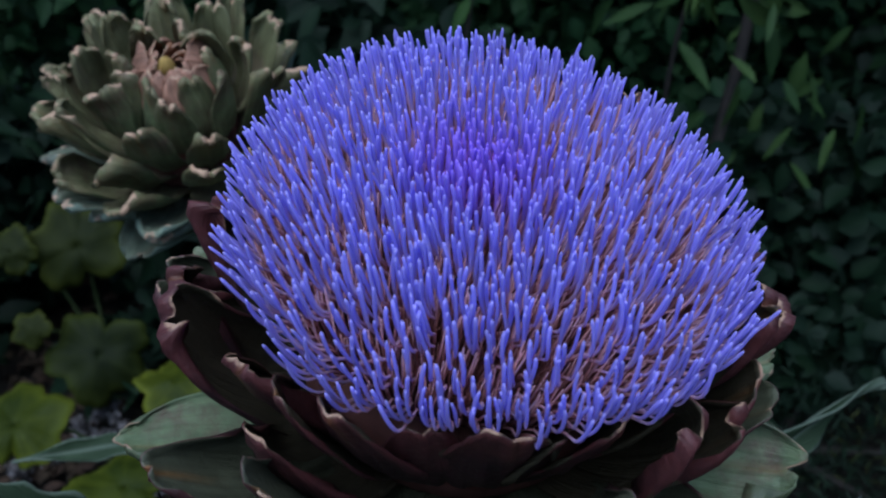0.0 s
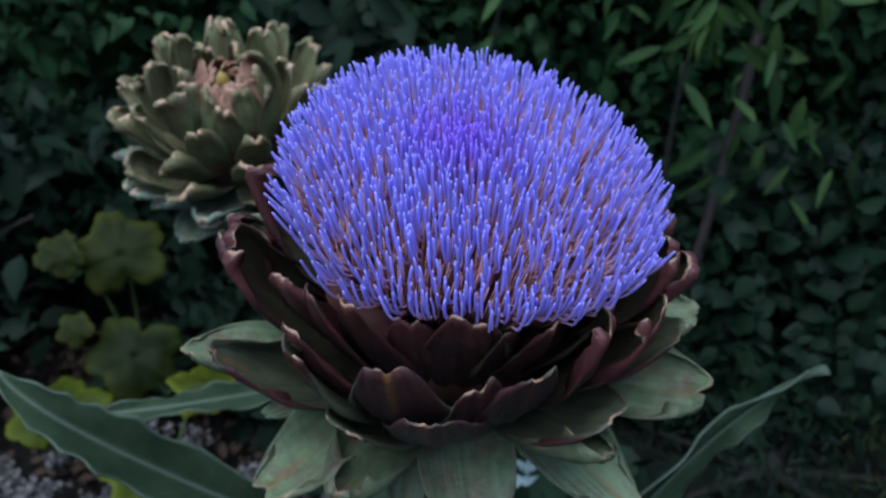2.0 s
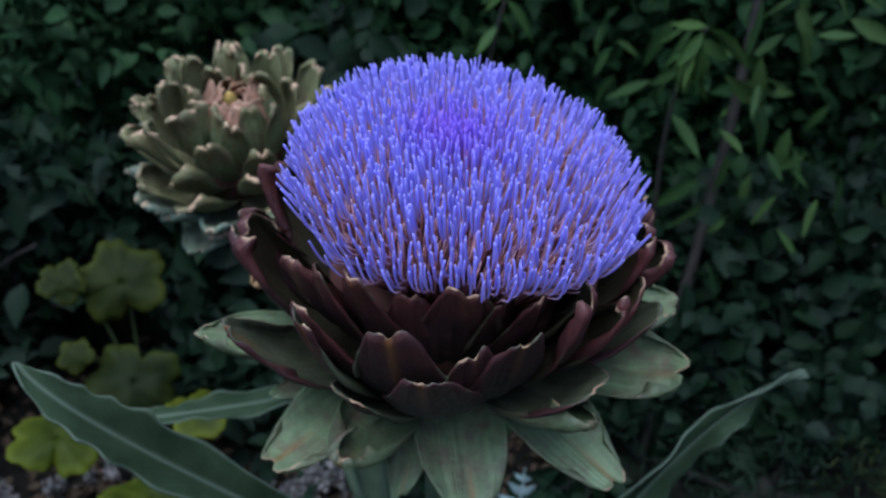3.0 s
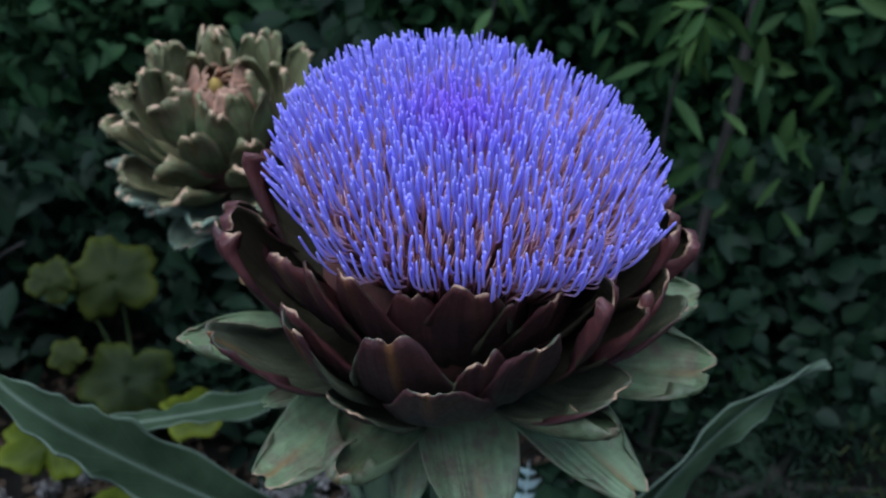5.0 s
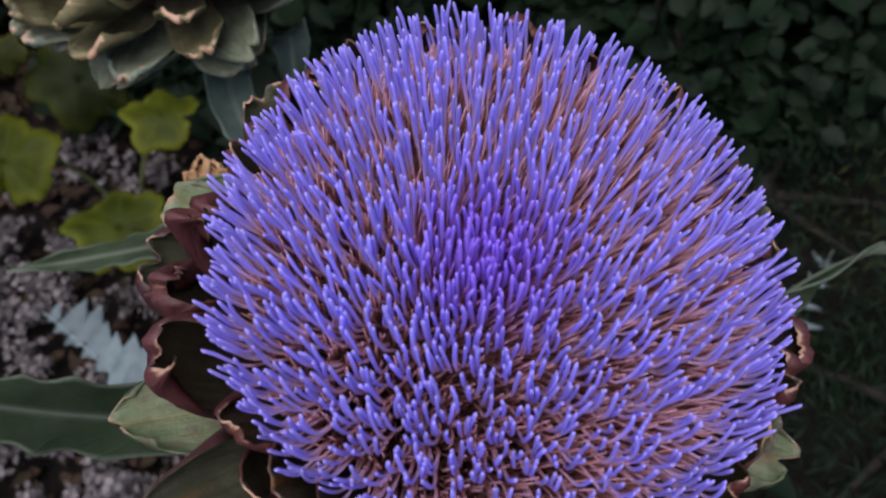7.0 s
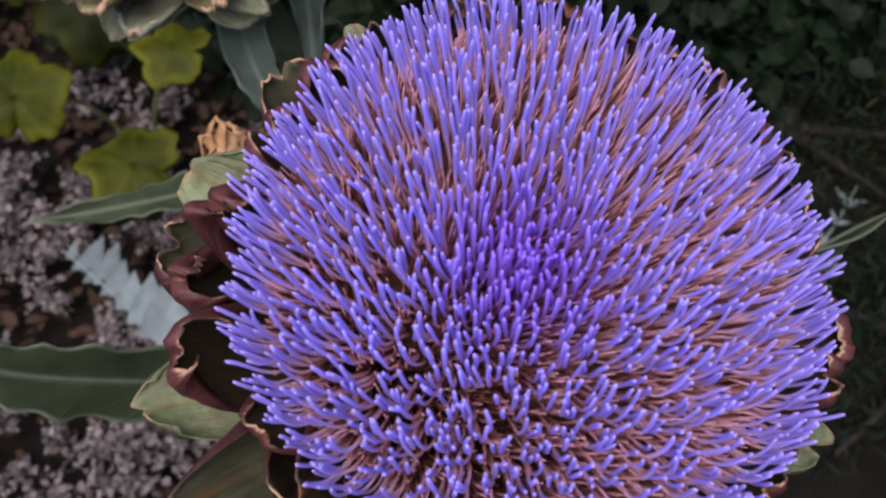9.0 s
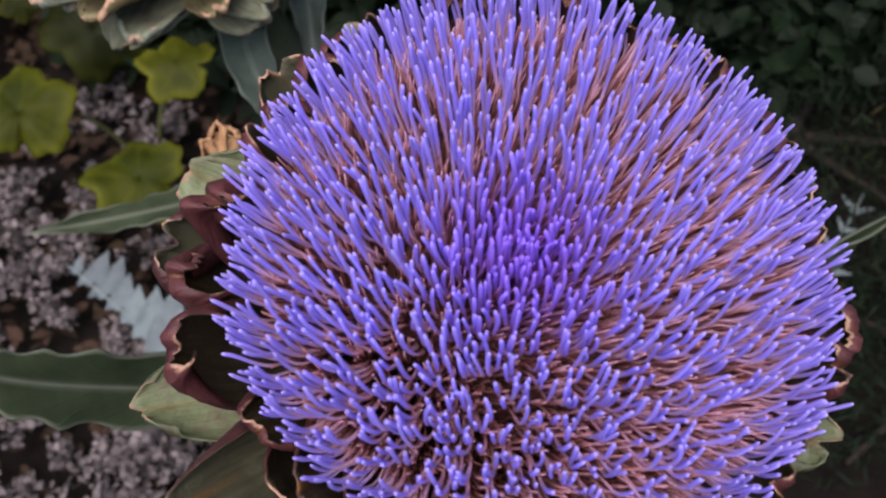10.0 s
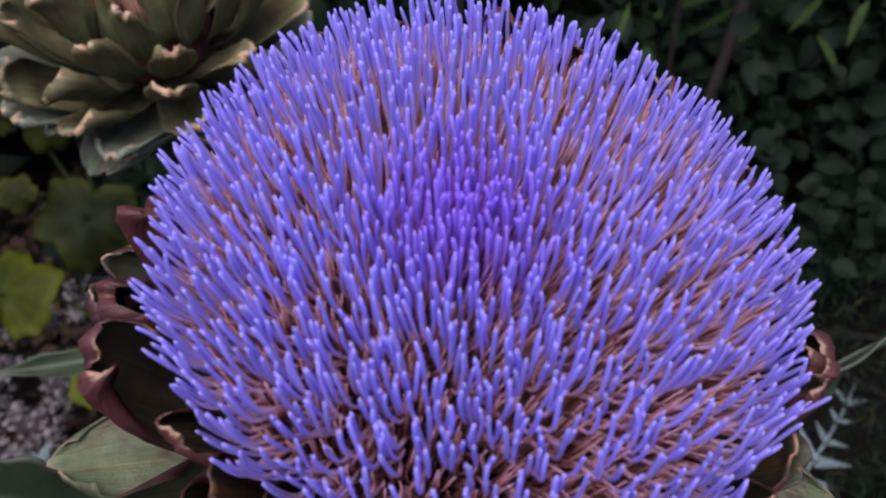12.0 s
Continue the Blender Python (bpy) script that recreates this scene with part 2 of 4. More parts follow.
def soil_material():
    m, n, l, b = material("soil", 0.95, 0.15)
    big, fine = noise_node(n, l, 3.5, 6.0), noise_node(n, l, 60.0, 8.0, 0.7)
    col = ramp(n, l, fine, [(0.3, (0.004, 0.003, 0.0025)), (0.7, (0.016, 0.012, 0.010))])
    l.new(mix(n, l, big, col, (0.009, 0.008, 0.006)), b.inputs["Base Color"])
    bump(n, l, b, fine, 1.0, 0.02)
    return m


M_SOIL = soil_material()


# ---- mesh helpers ----
def mesh_object(name, verts, faces, mat, parent=None, attributes=None, smooth=True):
    me = bpy.data.meshes.new(name)
    me.from_pydata([tuple(v) for v in verts], [], faces)
    me.materials.append(mat)
    for key, values in (attributes or {}).items():
        me.attributes.new(key, "FLOAT", "POINT").data.foreach_set("value", np.asarray(values, dtype=np.float32))
    me.polygons.foreach_set("use_smooth", [smooth] * len(me.polygons))
    me.update()
    ob = new(name, me)
    ob.parent = parent
    return ob


def empty(name, m=None):
    ob = new(name)
    ob.empty_display_size = 0.02
    if m is not None:
        ob.matrix_world = m
    return ob


def bezier(points, n):
    """Points along a Bezier curve of any degree."""
    p = np.array(points, float)
    out = []
    for t in np.linspace(0, 1, n):
        q = p.copy()
        while len(q) > 1:
            q = q[:-1] * (1 - t) + q[1:] * t
        out.append(q[0])
    return np.array(out)


def tube(path, radii, sides=8, wobble=0.0, rng=None):
    """Vertices and faces of a closed tube along a path."""
    path = np.asarray(path, float)
    tang = np.gradient(path, axis=0)
    tang /= np.linalg.norm(tang, axis=1)[:, None] + 1e-12
    ref = np.array([1.0, 0.0, 0.0]) if abs(tang[0][0]) < 0.8 else np.array([0.0, 1.0, 0.0])
    verts, faces = [], []
    for k, (p, d, r) in enumerate(zip(path, tang, radii)):
        ref = ref - d * (ref @ d)
        ref /= np.linalg.norm(ref)
        side = np.cross(d, ref)
        for s in range(sides):
            a = 2 * math.pi * s / sides
            rr = r * (1 + (wobble * rng.uniform(-1, 1) if rng else 0))
            verts.append(p + rr * (math.cos(a) * ref + math.sin(a) * side))
    n = len(path)
    for k in range(n - 1):
        for s in range(sides):
            a, b = k * sides + s, k * sides + (s + 1) % sides
            faces.append((a, b, b + sides, a + sides))
    faces.append(tuple(range(sides - 1, -1, -1)))
    faces.append(tuple(range((n - 1) * sides, n * sides)))
    return verts, faces


def sheet(grid, thick, attributes_of):
    """A thin solid from a grid of points [across][along]: two skins joined round the rim. attributes_of(i, j) gives a dict."""
    g = np.asarray(grid)
    nu, nv = g.shape[:2]
    du, dv = np.gradient(g, axis=0), np.gradient(g, axis=1)
    nor = np.cross(du, dv)
    nor /= np.linalg.norm(nor, axis=2)[:, :, None] + 1e-12
    t = np.asarray(thick)[:, :, None]
    verts = list((g + nor * t / 2).reshape(-1, 3)) + list((g - nor * t / 2).reshape(-1, 3))
    at = lambda i, j, s: s * nu * nv + i * nv + j
    faces = []
    for i in range(nu - 1):
        for j in range(nv - 1):
            faces.append((at(i, j, 0), at(i + 1, j, 0), at(i + 1, j + 1, 0), at(i, j + 1, 0)))
            faces.append((at(i, j, 1), at(i, j + 1, 1), at(i + 1, j + 1, 1), at(i + 1, j, 1)))
    rim = [(i, 0) for i in range(nu)] + [(nu - 1, j) for j in range(1, nv)] + [(i, nv - 1) for i in range(nu - 2, -1, -1)] + [(0, j) for j in range(nv - 2, 0, -1)]
    for (i, j), (k, m) in zip(rim, rim[1:] + rim[:1]):
        faces.append((at(i, j, 0), at(i, j, 1), at(k, m, 1), at(k, m, 0)))
    attrs = {}
    for s in (0, 1):
        for i in range(nu):
            for j in range(nv):
                for key, value in attributes_of(i, j, s).items():
                    attrs.setdefault(key, []).append(value)
    return verts, faces, attrs


def bract(parent, mat, theta, tip, base, width, bulge=0.6, roll=1.0, notch=0.12, cup=0.05, twist=0.0, seed=0, label="", nu=17, nv=18, flare=0.0, pale=0.24, knob=0.0, curl=0.0022, taper=None, arch=0.0):
    """One scale of a flower head. tip and base: radius and height in the head's frame; bulge: how far it swells outwards on its way;
    roll and curl: how far and how wide its dry margin rolls inwards; cup: the radius of its cross curve; flare: how far the tip bends outwards; arch: how far its shoulders fall away."""
    rng = random.Random(seed * 7 + 3)
    (r1, h1), (r0, h0) = tip, base
    ctrl = (r0 + (r1 - r0) * 0.5 + bulge * 0.022, h0 + (h1 - h0) * 0.30 - bulge * 0.006)
    line = bezier([(r0, h0), ctrl, (r1 - flare * 0.5, h0 + (h1 - h0) * 0.8), (r1 + flare, h1)], nv)
    tang = np.gradient(line, axis=0)
    tang /= np.linalg.norm(tang, axis=1)[:, None]
    length = np.linalg.norm(np.diff(line, axis=0), axis=1).sum()
    th = radians(theta)
    out, side, up = np.array([math.cos(th), math.sin(th), 0]), np.array([-math.sin(th), math.cos(th), 0]), np.array([0, 0, 1.0])
    jag = [1.6 * noise.noise((i * 6.0 / nu, seed * 3.7, 0.5)) + 0.5 * noise.noise((i * 13.0 / nu, seed * 1.3, 4.5)) + 0.2 * rng.uniform(-1, 1) for i in range(nu)]
    notch *= rng.uniform(0.35, 1.25)
    taper = taper or (0.62 if notch > 0.05 else 0.82 + 0.10 * min(1.0, knob))
    roll_rad = curl * rng.uniform(0.85, 1.45)
    roll_len = 2.55 * roll_rad * roll
    arc = np.r_[0, np.cumsum(np.linalg.norm(np.diff(line, axis=0), axis=1))]
    phase = rng.uniform(0, 6.28)
    lobe = rng.uniform(-0.25, 0.25)
    strong = rng.choice((0.0, 0.2, 0.5, 1.0))
    grid, thick, margin, streak = np.zeros((nu, nv, 3)), np.zeros((nu, nv)), np.zeros((nu, nv)), np.zeros((nu, nv))
    for i in range(nu):
        u = -1 + 2 * i / (nu - 1)
        top = 1 - arch * abs(u) ** 3.2 - (0.10 if taper > 0.5 else 0.14) * abs(u) ** 2.6 - notch * math.exp(-(((u - lobe * 0.5) / 0.15) ** 2)) + 0.017 * jag[i] + 0.014 * math.sin(5 * u + phase)
        for j in range(nv):
            v = j / (nv - 1)
            a = v * top * arc[-1]
            c = np.array([np.interp(a, arc, line[:, k]) for k in (0, 1)])
            d = np.array([np.interp(a, arc, tang[:, k]) for k in (0, 1)])
            d /= np.linalg.norm(d)
            along3 = out * d[0] + up * d[1]
            in3 = out * -d[1] + up * d[0]
            w = width * (0.62 + 0.38 * math.sin(math.pi * min(1.0, 0.12 + v * 0.70))) * math.sqrt(1 - taper * max(0.0, (v - 0.66) / 0.34) ** 2.6)
            w *= 1 + 0.03 * math.sin(9 * v + phase)
            s = u * w
            edge_side, edge_top = w - abs(s), (1 - v) * length * top
            # the side margins roll in more and more towards the tip
            k = 0.9 * max(0.0, (v - 0.22) / 0.78) ** 1.0
            lr = roll_len * k * (1 + 0.25 * math.sin(7 * v + phase + (2 if u > 0 else 0)))
            x, z = s, 0.0
            if lr > 1e-5 and edge_side < lr:
                q = (lr - edge_side) / roll_rad
                x = math.copysign(w - lr + roll_rad * math.sin(q), s)
                z += roll_rad * (1 - math.cos(q))
            lt = min(roll_len * 0.75 * max(0.25, 1 + 0.55 * jag[i]), 2.3 * roll_rad)
            dy = 0.0
            if lt > 1e-5 and edge_top < lt:
                q = (lt - edge_top) / roll_rad
                dy = roll_rad * math.sin(q) - (lt - edge_top)
                z += roll_rad * (1 - math.cos(q))
            ang = x / cup
            p = out * c[0] + up * c[1] + side * (cup * math.sin(ang)) + in3 * (cup * (1 - math.cos(ang)) + z) + along3 * dy
            p = p + in3 * (0.0012 * math.sin(6 * v + phase) * abs(u) + twist * u * v * 0.006)
            p = p + in3 * (0.0007 * math.exp(-((u / 0.12) ** 2)) * -1)
            p = p + in3 * (0.0011 * noise.noise((u * 2.2, v * 3.5, seed * 1.7)) + 0.0006 * noise.noise((u * 6, v * 8, seed * 2.3)) + 0.00018 * math.sin(u * 26 + phase)) * min(1.0, 4 * v)
            grid[i, j] = p
            edge = min(edge_side, edge_top)
            thick[i, j] = 0.0006 + 0.0016 * min(1.0, edge / 0.012) * (1 - 0.4 * v)
            thick[i, j] += knob * 0.0042 * (1 - u * u) * max(0.0, min(1.0, (v - 0.84) / 0.09)) * (1 + 0.7 * noise.noise((u * 3, v * 30, seed)))
            margin[i, j] = max(0.92 * (1 - min(0.55, 2.6 * arch * u * u)) * max(0.0, 1 - edge_top / (pale * width)), 0.30 * max(0.0, 1 - edge_side / (0.10 * width)) * max(0.0, min(1.0, (v - 0.3) / 0.4)))
            margin[i, j] *= min(1.0, max(0.35, 0.85 + 1.3 * noise.noise((u * 3.1, v * 7.0, seed * 2.9))))
            streak[i, j] = strong * math.exp(-(((u - lobe * 0.5) / 0.07) ** 2)) * max(0.0, min(1.0, (v - 0.62) / 0.3))
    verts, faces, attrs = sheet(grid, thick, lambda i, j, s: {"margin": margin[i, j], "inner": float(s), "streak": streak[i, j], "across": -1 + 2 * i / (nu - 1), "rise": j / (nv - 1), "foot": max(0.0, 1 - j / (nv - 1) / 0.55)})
    ob = mesh_object("bract", verts, faces, mat, parent, attrs)
    if label:
        ob["label"] = label
    return ob


def blade(parent, name, mat, spine, widths, fold=0.35, teeth=0.0, lobes=0, seed=0, nu=21, nv=64, up=(0, 0, 1), thick=0.0012, label="", wave=0.004):
    """A long leaf along a spine (Bezier points): folded along its rib, with a toothed, wavy or lobed margin. The rib is a part of it."""
    rng = random.Random(seed)
    line = bezier(spine, nv)
    tang = np.gradient(line, axis=0)
    tang /= np.linalg.norm(tang, axis=1)[:, None]
    grid, th, rib = np.zeros((nu, nv, 3)), np.full((nu, nv), thick), np.zeros((nu, nv))
    ph = rng.uniform(0, 6)
    for j in range(nv):
        v = j / (nv - 1)
        lat = np.cross(tang[j], np.array(up, float))
        lat /= np.linalg.norm(lat) + 1e-9
        nrm = np.cross(lat, tang[j])
        w = np.interp(v, np.linspace(0, 1, len(widths)), widths)
        for i in range(nu):
            u = -1 + 2 * i / (nu - 1)
            k = 1.0
            if lobes:
                cut = 0.5 + 0.5 * math.cos(2 * math.pi * (v * lobes + (0.25 if u > 0 else 0) - 0.12 * abs(u) * lobes / 6))
                k = 1 - 0.78 * (1 - cut) ** 0.8 * min(1.0, 3 * (1 - v))
            tooth = teeth * (abs(math.sin(v * 23 + ph + (1 if u > 0 else 0) + 1.5 * math.sin(v * 9))) ** 3 - 0.2) * max(0.0, abs(u) - 0.6) / 0.4 * math.sin(math.pi * min(1, v * 1.05))
            s = u * (w * k + tooth)
            if lobes:
                s = u * w * k
            p = line[j] + lat * s * math.cos(fold) + nrm * abs(s) * math.sin(fold)
            p = p + nrm * wave * math.sin(v * 21 + ph + u) * abs(u) ** 2
            if lobes:
                p = p + tang[j] * abs(s) * 0.7
            grid[i, j] = p
            rib[i, j] = max(0.0, 1 - abs(s) / 0.0022) * 0.8 + 0.8 * max(0.0, (abs(u) - 0.91) / 0.09)
    verts, faces, attrs = sheet(grid, th, lambda i, j, s: {"rib": rib[i, j], "lu": abs(-1 + 2 * i / (nu - 1)), "lv": j / (nv - 1)})
    ob = mesh_object(name, verts, faces, mat, parent, attrs)
    if label:
        ob["label"] = label
    lat = np.cross(tang, np.array(up, float))
    lat /= np.linalg.norm(lat, axis=1)[:, None] + 1e-9
    nrm = np.cross(lat, tang)
    vv, ff = tube(line - nrm * 0.0012, np.linspace(0.0034, 0.0006, nv), 7)
    mesh_object("midrib", vv, ff, mat, ob, {"rib": [0.75] * len(vv), "lu": [0.0] * len(vv), "lv": [0.03] * len(vv)})
    return ob


# ---- ground ----
def ground():
    n, rng = 60, random.Random(4)
    xs = np.sign(np.linspace(-1, 1, n)) * np.abs(np.linspace(-1, 1, n)) ** 3.2 * 400
    verts, faces = [], []
    for y in xs:
        for x in xs:
            near = math.exp(-(x * x + y * y) / 60)
            z = near * (0.02 * noise.noise((x * 3, y * 3, 0)) + 0.012 * noise.noise((x * 11, y * 11, 2)))
            verts.append((x, y + 0.7, z - 0.01))
    for j in range(n - 1):
        for i in range(n - 1):
            faces.append((j * n + i, j * n + i + 1, (j + 1) * n + i + 1, (j + 1) * n + i))
    ob = mesh_object("ground", verts, faces, M_SOIL)
    return tagged(ob, "dark garden soil between the plants", "ground", kind="structure")


ground()

# ---- the blooming artichoke ----
HEAD = Matrix.Translation((0.002, 0.011, 0.715)) @ pose(0, 0, 0, 26.6, 0, 0)
flower = tagged(empty("artichoke_flower", HEAD), "blooming artichoke head with violet-blue florets and purple-brown bracts", "flower")
INV = HEAD.inverted()


def to_head(points):
    return [tuple(INV @ Vector(p)) for p in points]


def stem_and_cup():
    path = bezier(to_head([(0.0, 0.085, -0.02), (0.0, 0.085, 0.25), (0.002, 0.10, 0.50), (0.002, 0.056, 0.635)]), 26)
    v, f = tube(path, np.linspace(0.0135, 0.0115, 26), 14, 0.04, random.Random(2))
    ob = mesh_object("stem", v, f, M_STEM, flower)
    ob["label"] = "thick grey-green ribbed stem"
    prof = [(0.010, -0.100), (0.024, -0.097), (0.038, -0.085), (0.047, -0.066), (0.050, -0.048), (0.046, -0.036), (0.030, -0.034), (0.012, -0.032), (0.001, -0.0315)]
    verts, faces, k = [], [], 32
    for r, h in prof:
        for s in range(k):
            a = 2 * math.pi * s / k
            verts.append((0.004 + r * math.cos(a), 0.001 + r * math.sin(a), h))
    for j in range(len(prof) - 1):
        for s in range(k):
            faces.append((j * k + s, j * k + (s + 1) % k, (j + 1) * k + (s + 1) % k, (j + 1) * k + s))
    faces.append(tuple(range(k - 1, -1, -1)))
    faces.append(tuple(range((len(prof) - 1) * k, len(prof) * k)))
    mesh_object("receptacle", verts, faces, M_HEART, flower)


stem_and_cup()

# angle, radius and height of the tip, half width, roll
INNER_ROW = [
    (161, 0.0755, -0.009, 0.0170, 2.0), (-149, 0.0590, -0.011, 0.0135, 1.6), (-117, 0.0540, -0.0025, 0.0145, 0.7), (-80, 0.0565, -0.0010, 0.0165, 0.6),
    (-55, 0.0590, -0.013, 0.0130, 1.0), (-14, 0.0810, -0.012, 0.0135, 1.2), (141, 0.0685, -0.008, 0.0160, 1.0), (125, 0.0730, -0.012, 0.0150, 1.0),
    (110, 0.0690, -0.003, 0.0150, 1.0), (93, 0.0690, -0.001, 0.0150, 1.0), (74, 0.0715, -0.002, 0.0150, 1.0), (58, 0.0735, -0.005, 0.0150, 1.0),
    (43, 0.0760, -0.008, 0.0150, 1.0), (27, 0.0800, -0.014, 0.0150, 1.0), (13, 0.0790, -0.016, 0.0150, 1.0), (0, 0.0800, -0.018, 0.0150, 1.0),
    (-99, 0.0510, -0.010, 0.0130, 0.6), (-132, 0.0570, -0.0060, 0.0140, 0.7), (-34, 0.0660, -0.019, 0.0150, 0.6), (-66, 0.0540, -0.012, 0.0130, 0.6),
]
SECOND_ROW = [
    (-170, 0.0725, -0.0130, 0.0190, 2.0), (174, 0.0800, -0.0220, 0.0180, 2.0), (-46, 0.0735, -0.0080, 0.0120, 1.6), (-35, 0.0800, -0.0200, 0.0130, 1.5),
    (-6, 0.0900, -0.0320, 0.0150, 1.2), (-24, 0.0790, -0.0280, 0.0160, 0.9), (-137, 0.0640, -0.0230, 0.0160, 0.8), 
    (118, 0.0770, -0.0220, 0.0170, 1.0), (84, 0.0780, -0.0200, 0.0170, 1.0), (48, 0.0810, -0.0200, 0.0170, 1.0), (21, 0.0850, -0.0220, 0.0170, 1.0),
]
THIRD_ROW = [
    (-125, 0.0710, -0.0090, 0.0135, 1.0), (-100, 0.0725, -0.0015, 0.0185, 0.7), (-67, 0.0710, -0.0080, 0.0145, 0.8), (-91, 0.0785, -0.0110, 0.0175, 0.6),
    (-146, 0.0850, -0.0275, 0.0140, 1.3), (-79, 0.0660, -0.0210, 0.0140, 0.5), (-50, 0.0790, -0.0440, 0.0190, 0.8), (-114, 0.0710, -0.0400, 0.0170, 0.3), (-20, 0.0850, -0.0460, 0.0190, 0.8),
    (168, 0.0880, -0.0400, 0.0190, 0.9), (130, 0.0850, -0.0360, 0.0190, 0.9), (92, 0.0840, -0.0340, 0.0190, 0.9), (50, 0.0870, -0.0360, 0.0190, 0.9), (15, 0.0900, -0.0400, 0.0190, 0.9),
]
LOWER_ROW = [
    (-166, 0.1000, -0.0640, 0.0185, 0.8), (-113, 0.0925, -0.0600, 0.0165, 1.3), (-131, 0.0985, -0.0800, 0.0185, 0.6), (-82, 0.0870, -0.1010, 0.0205, 0.3), (-47, 0.0990, -0.0990, 0.0180, 0.5),
    (-54, 0.0925, -0.0500, 0.0160, 1.3), (-21, 0.1050, -0.0740, 0.0200, 0.9), (2, 0.1000, -0.0830, 0.0180, 0.7), (36, 0.1000, -0.0680, 0.0220, 0.5), (75, 0.0980, -0.0680, 0.0220, 0.5),
    (115, 0.0980, -0.0680, 0.0220, 0.5), (152, 0.1000, -0.0740, 0.0220, 0.5), (-150, 0.0790, -0.0860, 0.0100, 0.4), (-103, 0.0760, -0.1080, 0.0100, 0.3),
]


def main_bracts():
    k = 0
    for rows, mat, base, bulge, notch, cup, flare, label in (
        (INNER_ROW, M_PURPLE, (0.035, -0.072), 0.38, 0.055, 0.030, 0.0035, "purple-brown bract with a torn dry margin"),
        (SECOND_ROW, M_PURPLE, (0.038, -0.078), 0.85, 0.06, 0.028, 0.0035, "purple-brown bract with a notched curled tip"),
        (THIRD_ROW, M_MIXED, (0.036, -0.086), 0.85, 0.065, 0.034, 0.006, "dull purple bract with a pale curled tip"),
        (LOWER_ROW, M_GREEN, (0.026, -0.093), 0.45, 0.06, 0.023, 0.003, "grey-green fleshy bract with a dry brown edge"),
    ):
        for th, r, h, w, roll in rows:
            k += 1
            roll *= 0.85
            front = math.sin(radians(th)) < -0.3
            if front and rows is not LOWER_ROW:
                w, roll = w * 1.24, roll * 0.55
            elif front:
                w *= 1.10
            reach = 1.03 if rows is LOWER_ROW else 1.0 if math.sin(radians(th)) > 0.1 else 1.05 + 0.06 * min(1.0, max(0.0, (-math.sin(radians(th)) - 0.5) / 0.35))
            bract(flower, mat, th, (base[0] + (r - base[0]) * reach, base[1] + (h - base[1]) * reach), base, w, bulge, roll, notch, cup, random.Random(k).uniform(-1, 1), k, label, 25, 20, flare * random.Random(k + 90).uniform(0.4, 1.4), pale=0.30, curl=0.0022 if rows is LOWER_ROW else 0.0026, taper=0.66 if rows is LOWER_ROW else 0.36, arch=0.28 if front and rows is not LOWER_ROW else 0.10 if front else 0.0)


main_bracts()


# the dome of florets sits a little askew on the cup: tipped back and leaning to one side
DOME = np.array((Matrix.Rotation(radians(9.5), 3, "Y") @ Matrix.Rotation(radians(-6.0), 3, "X")))
DOME_AT = np.array([0.0126, 0.0039, 0.0])


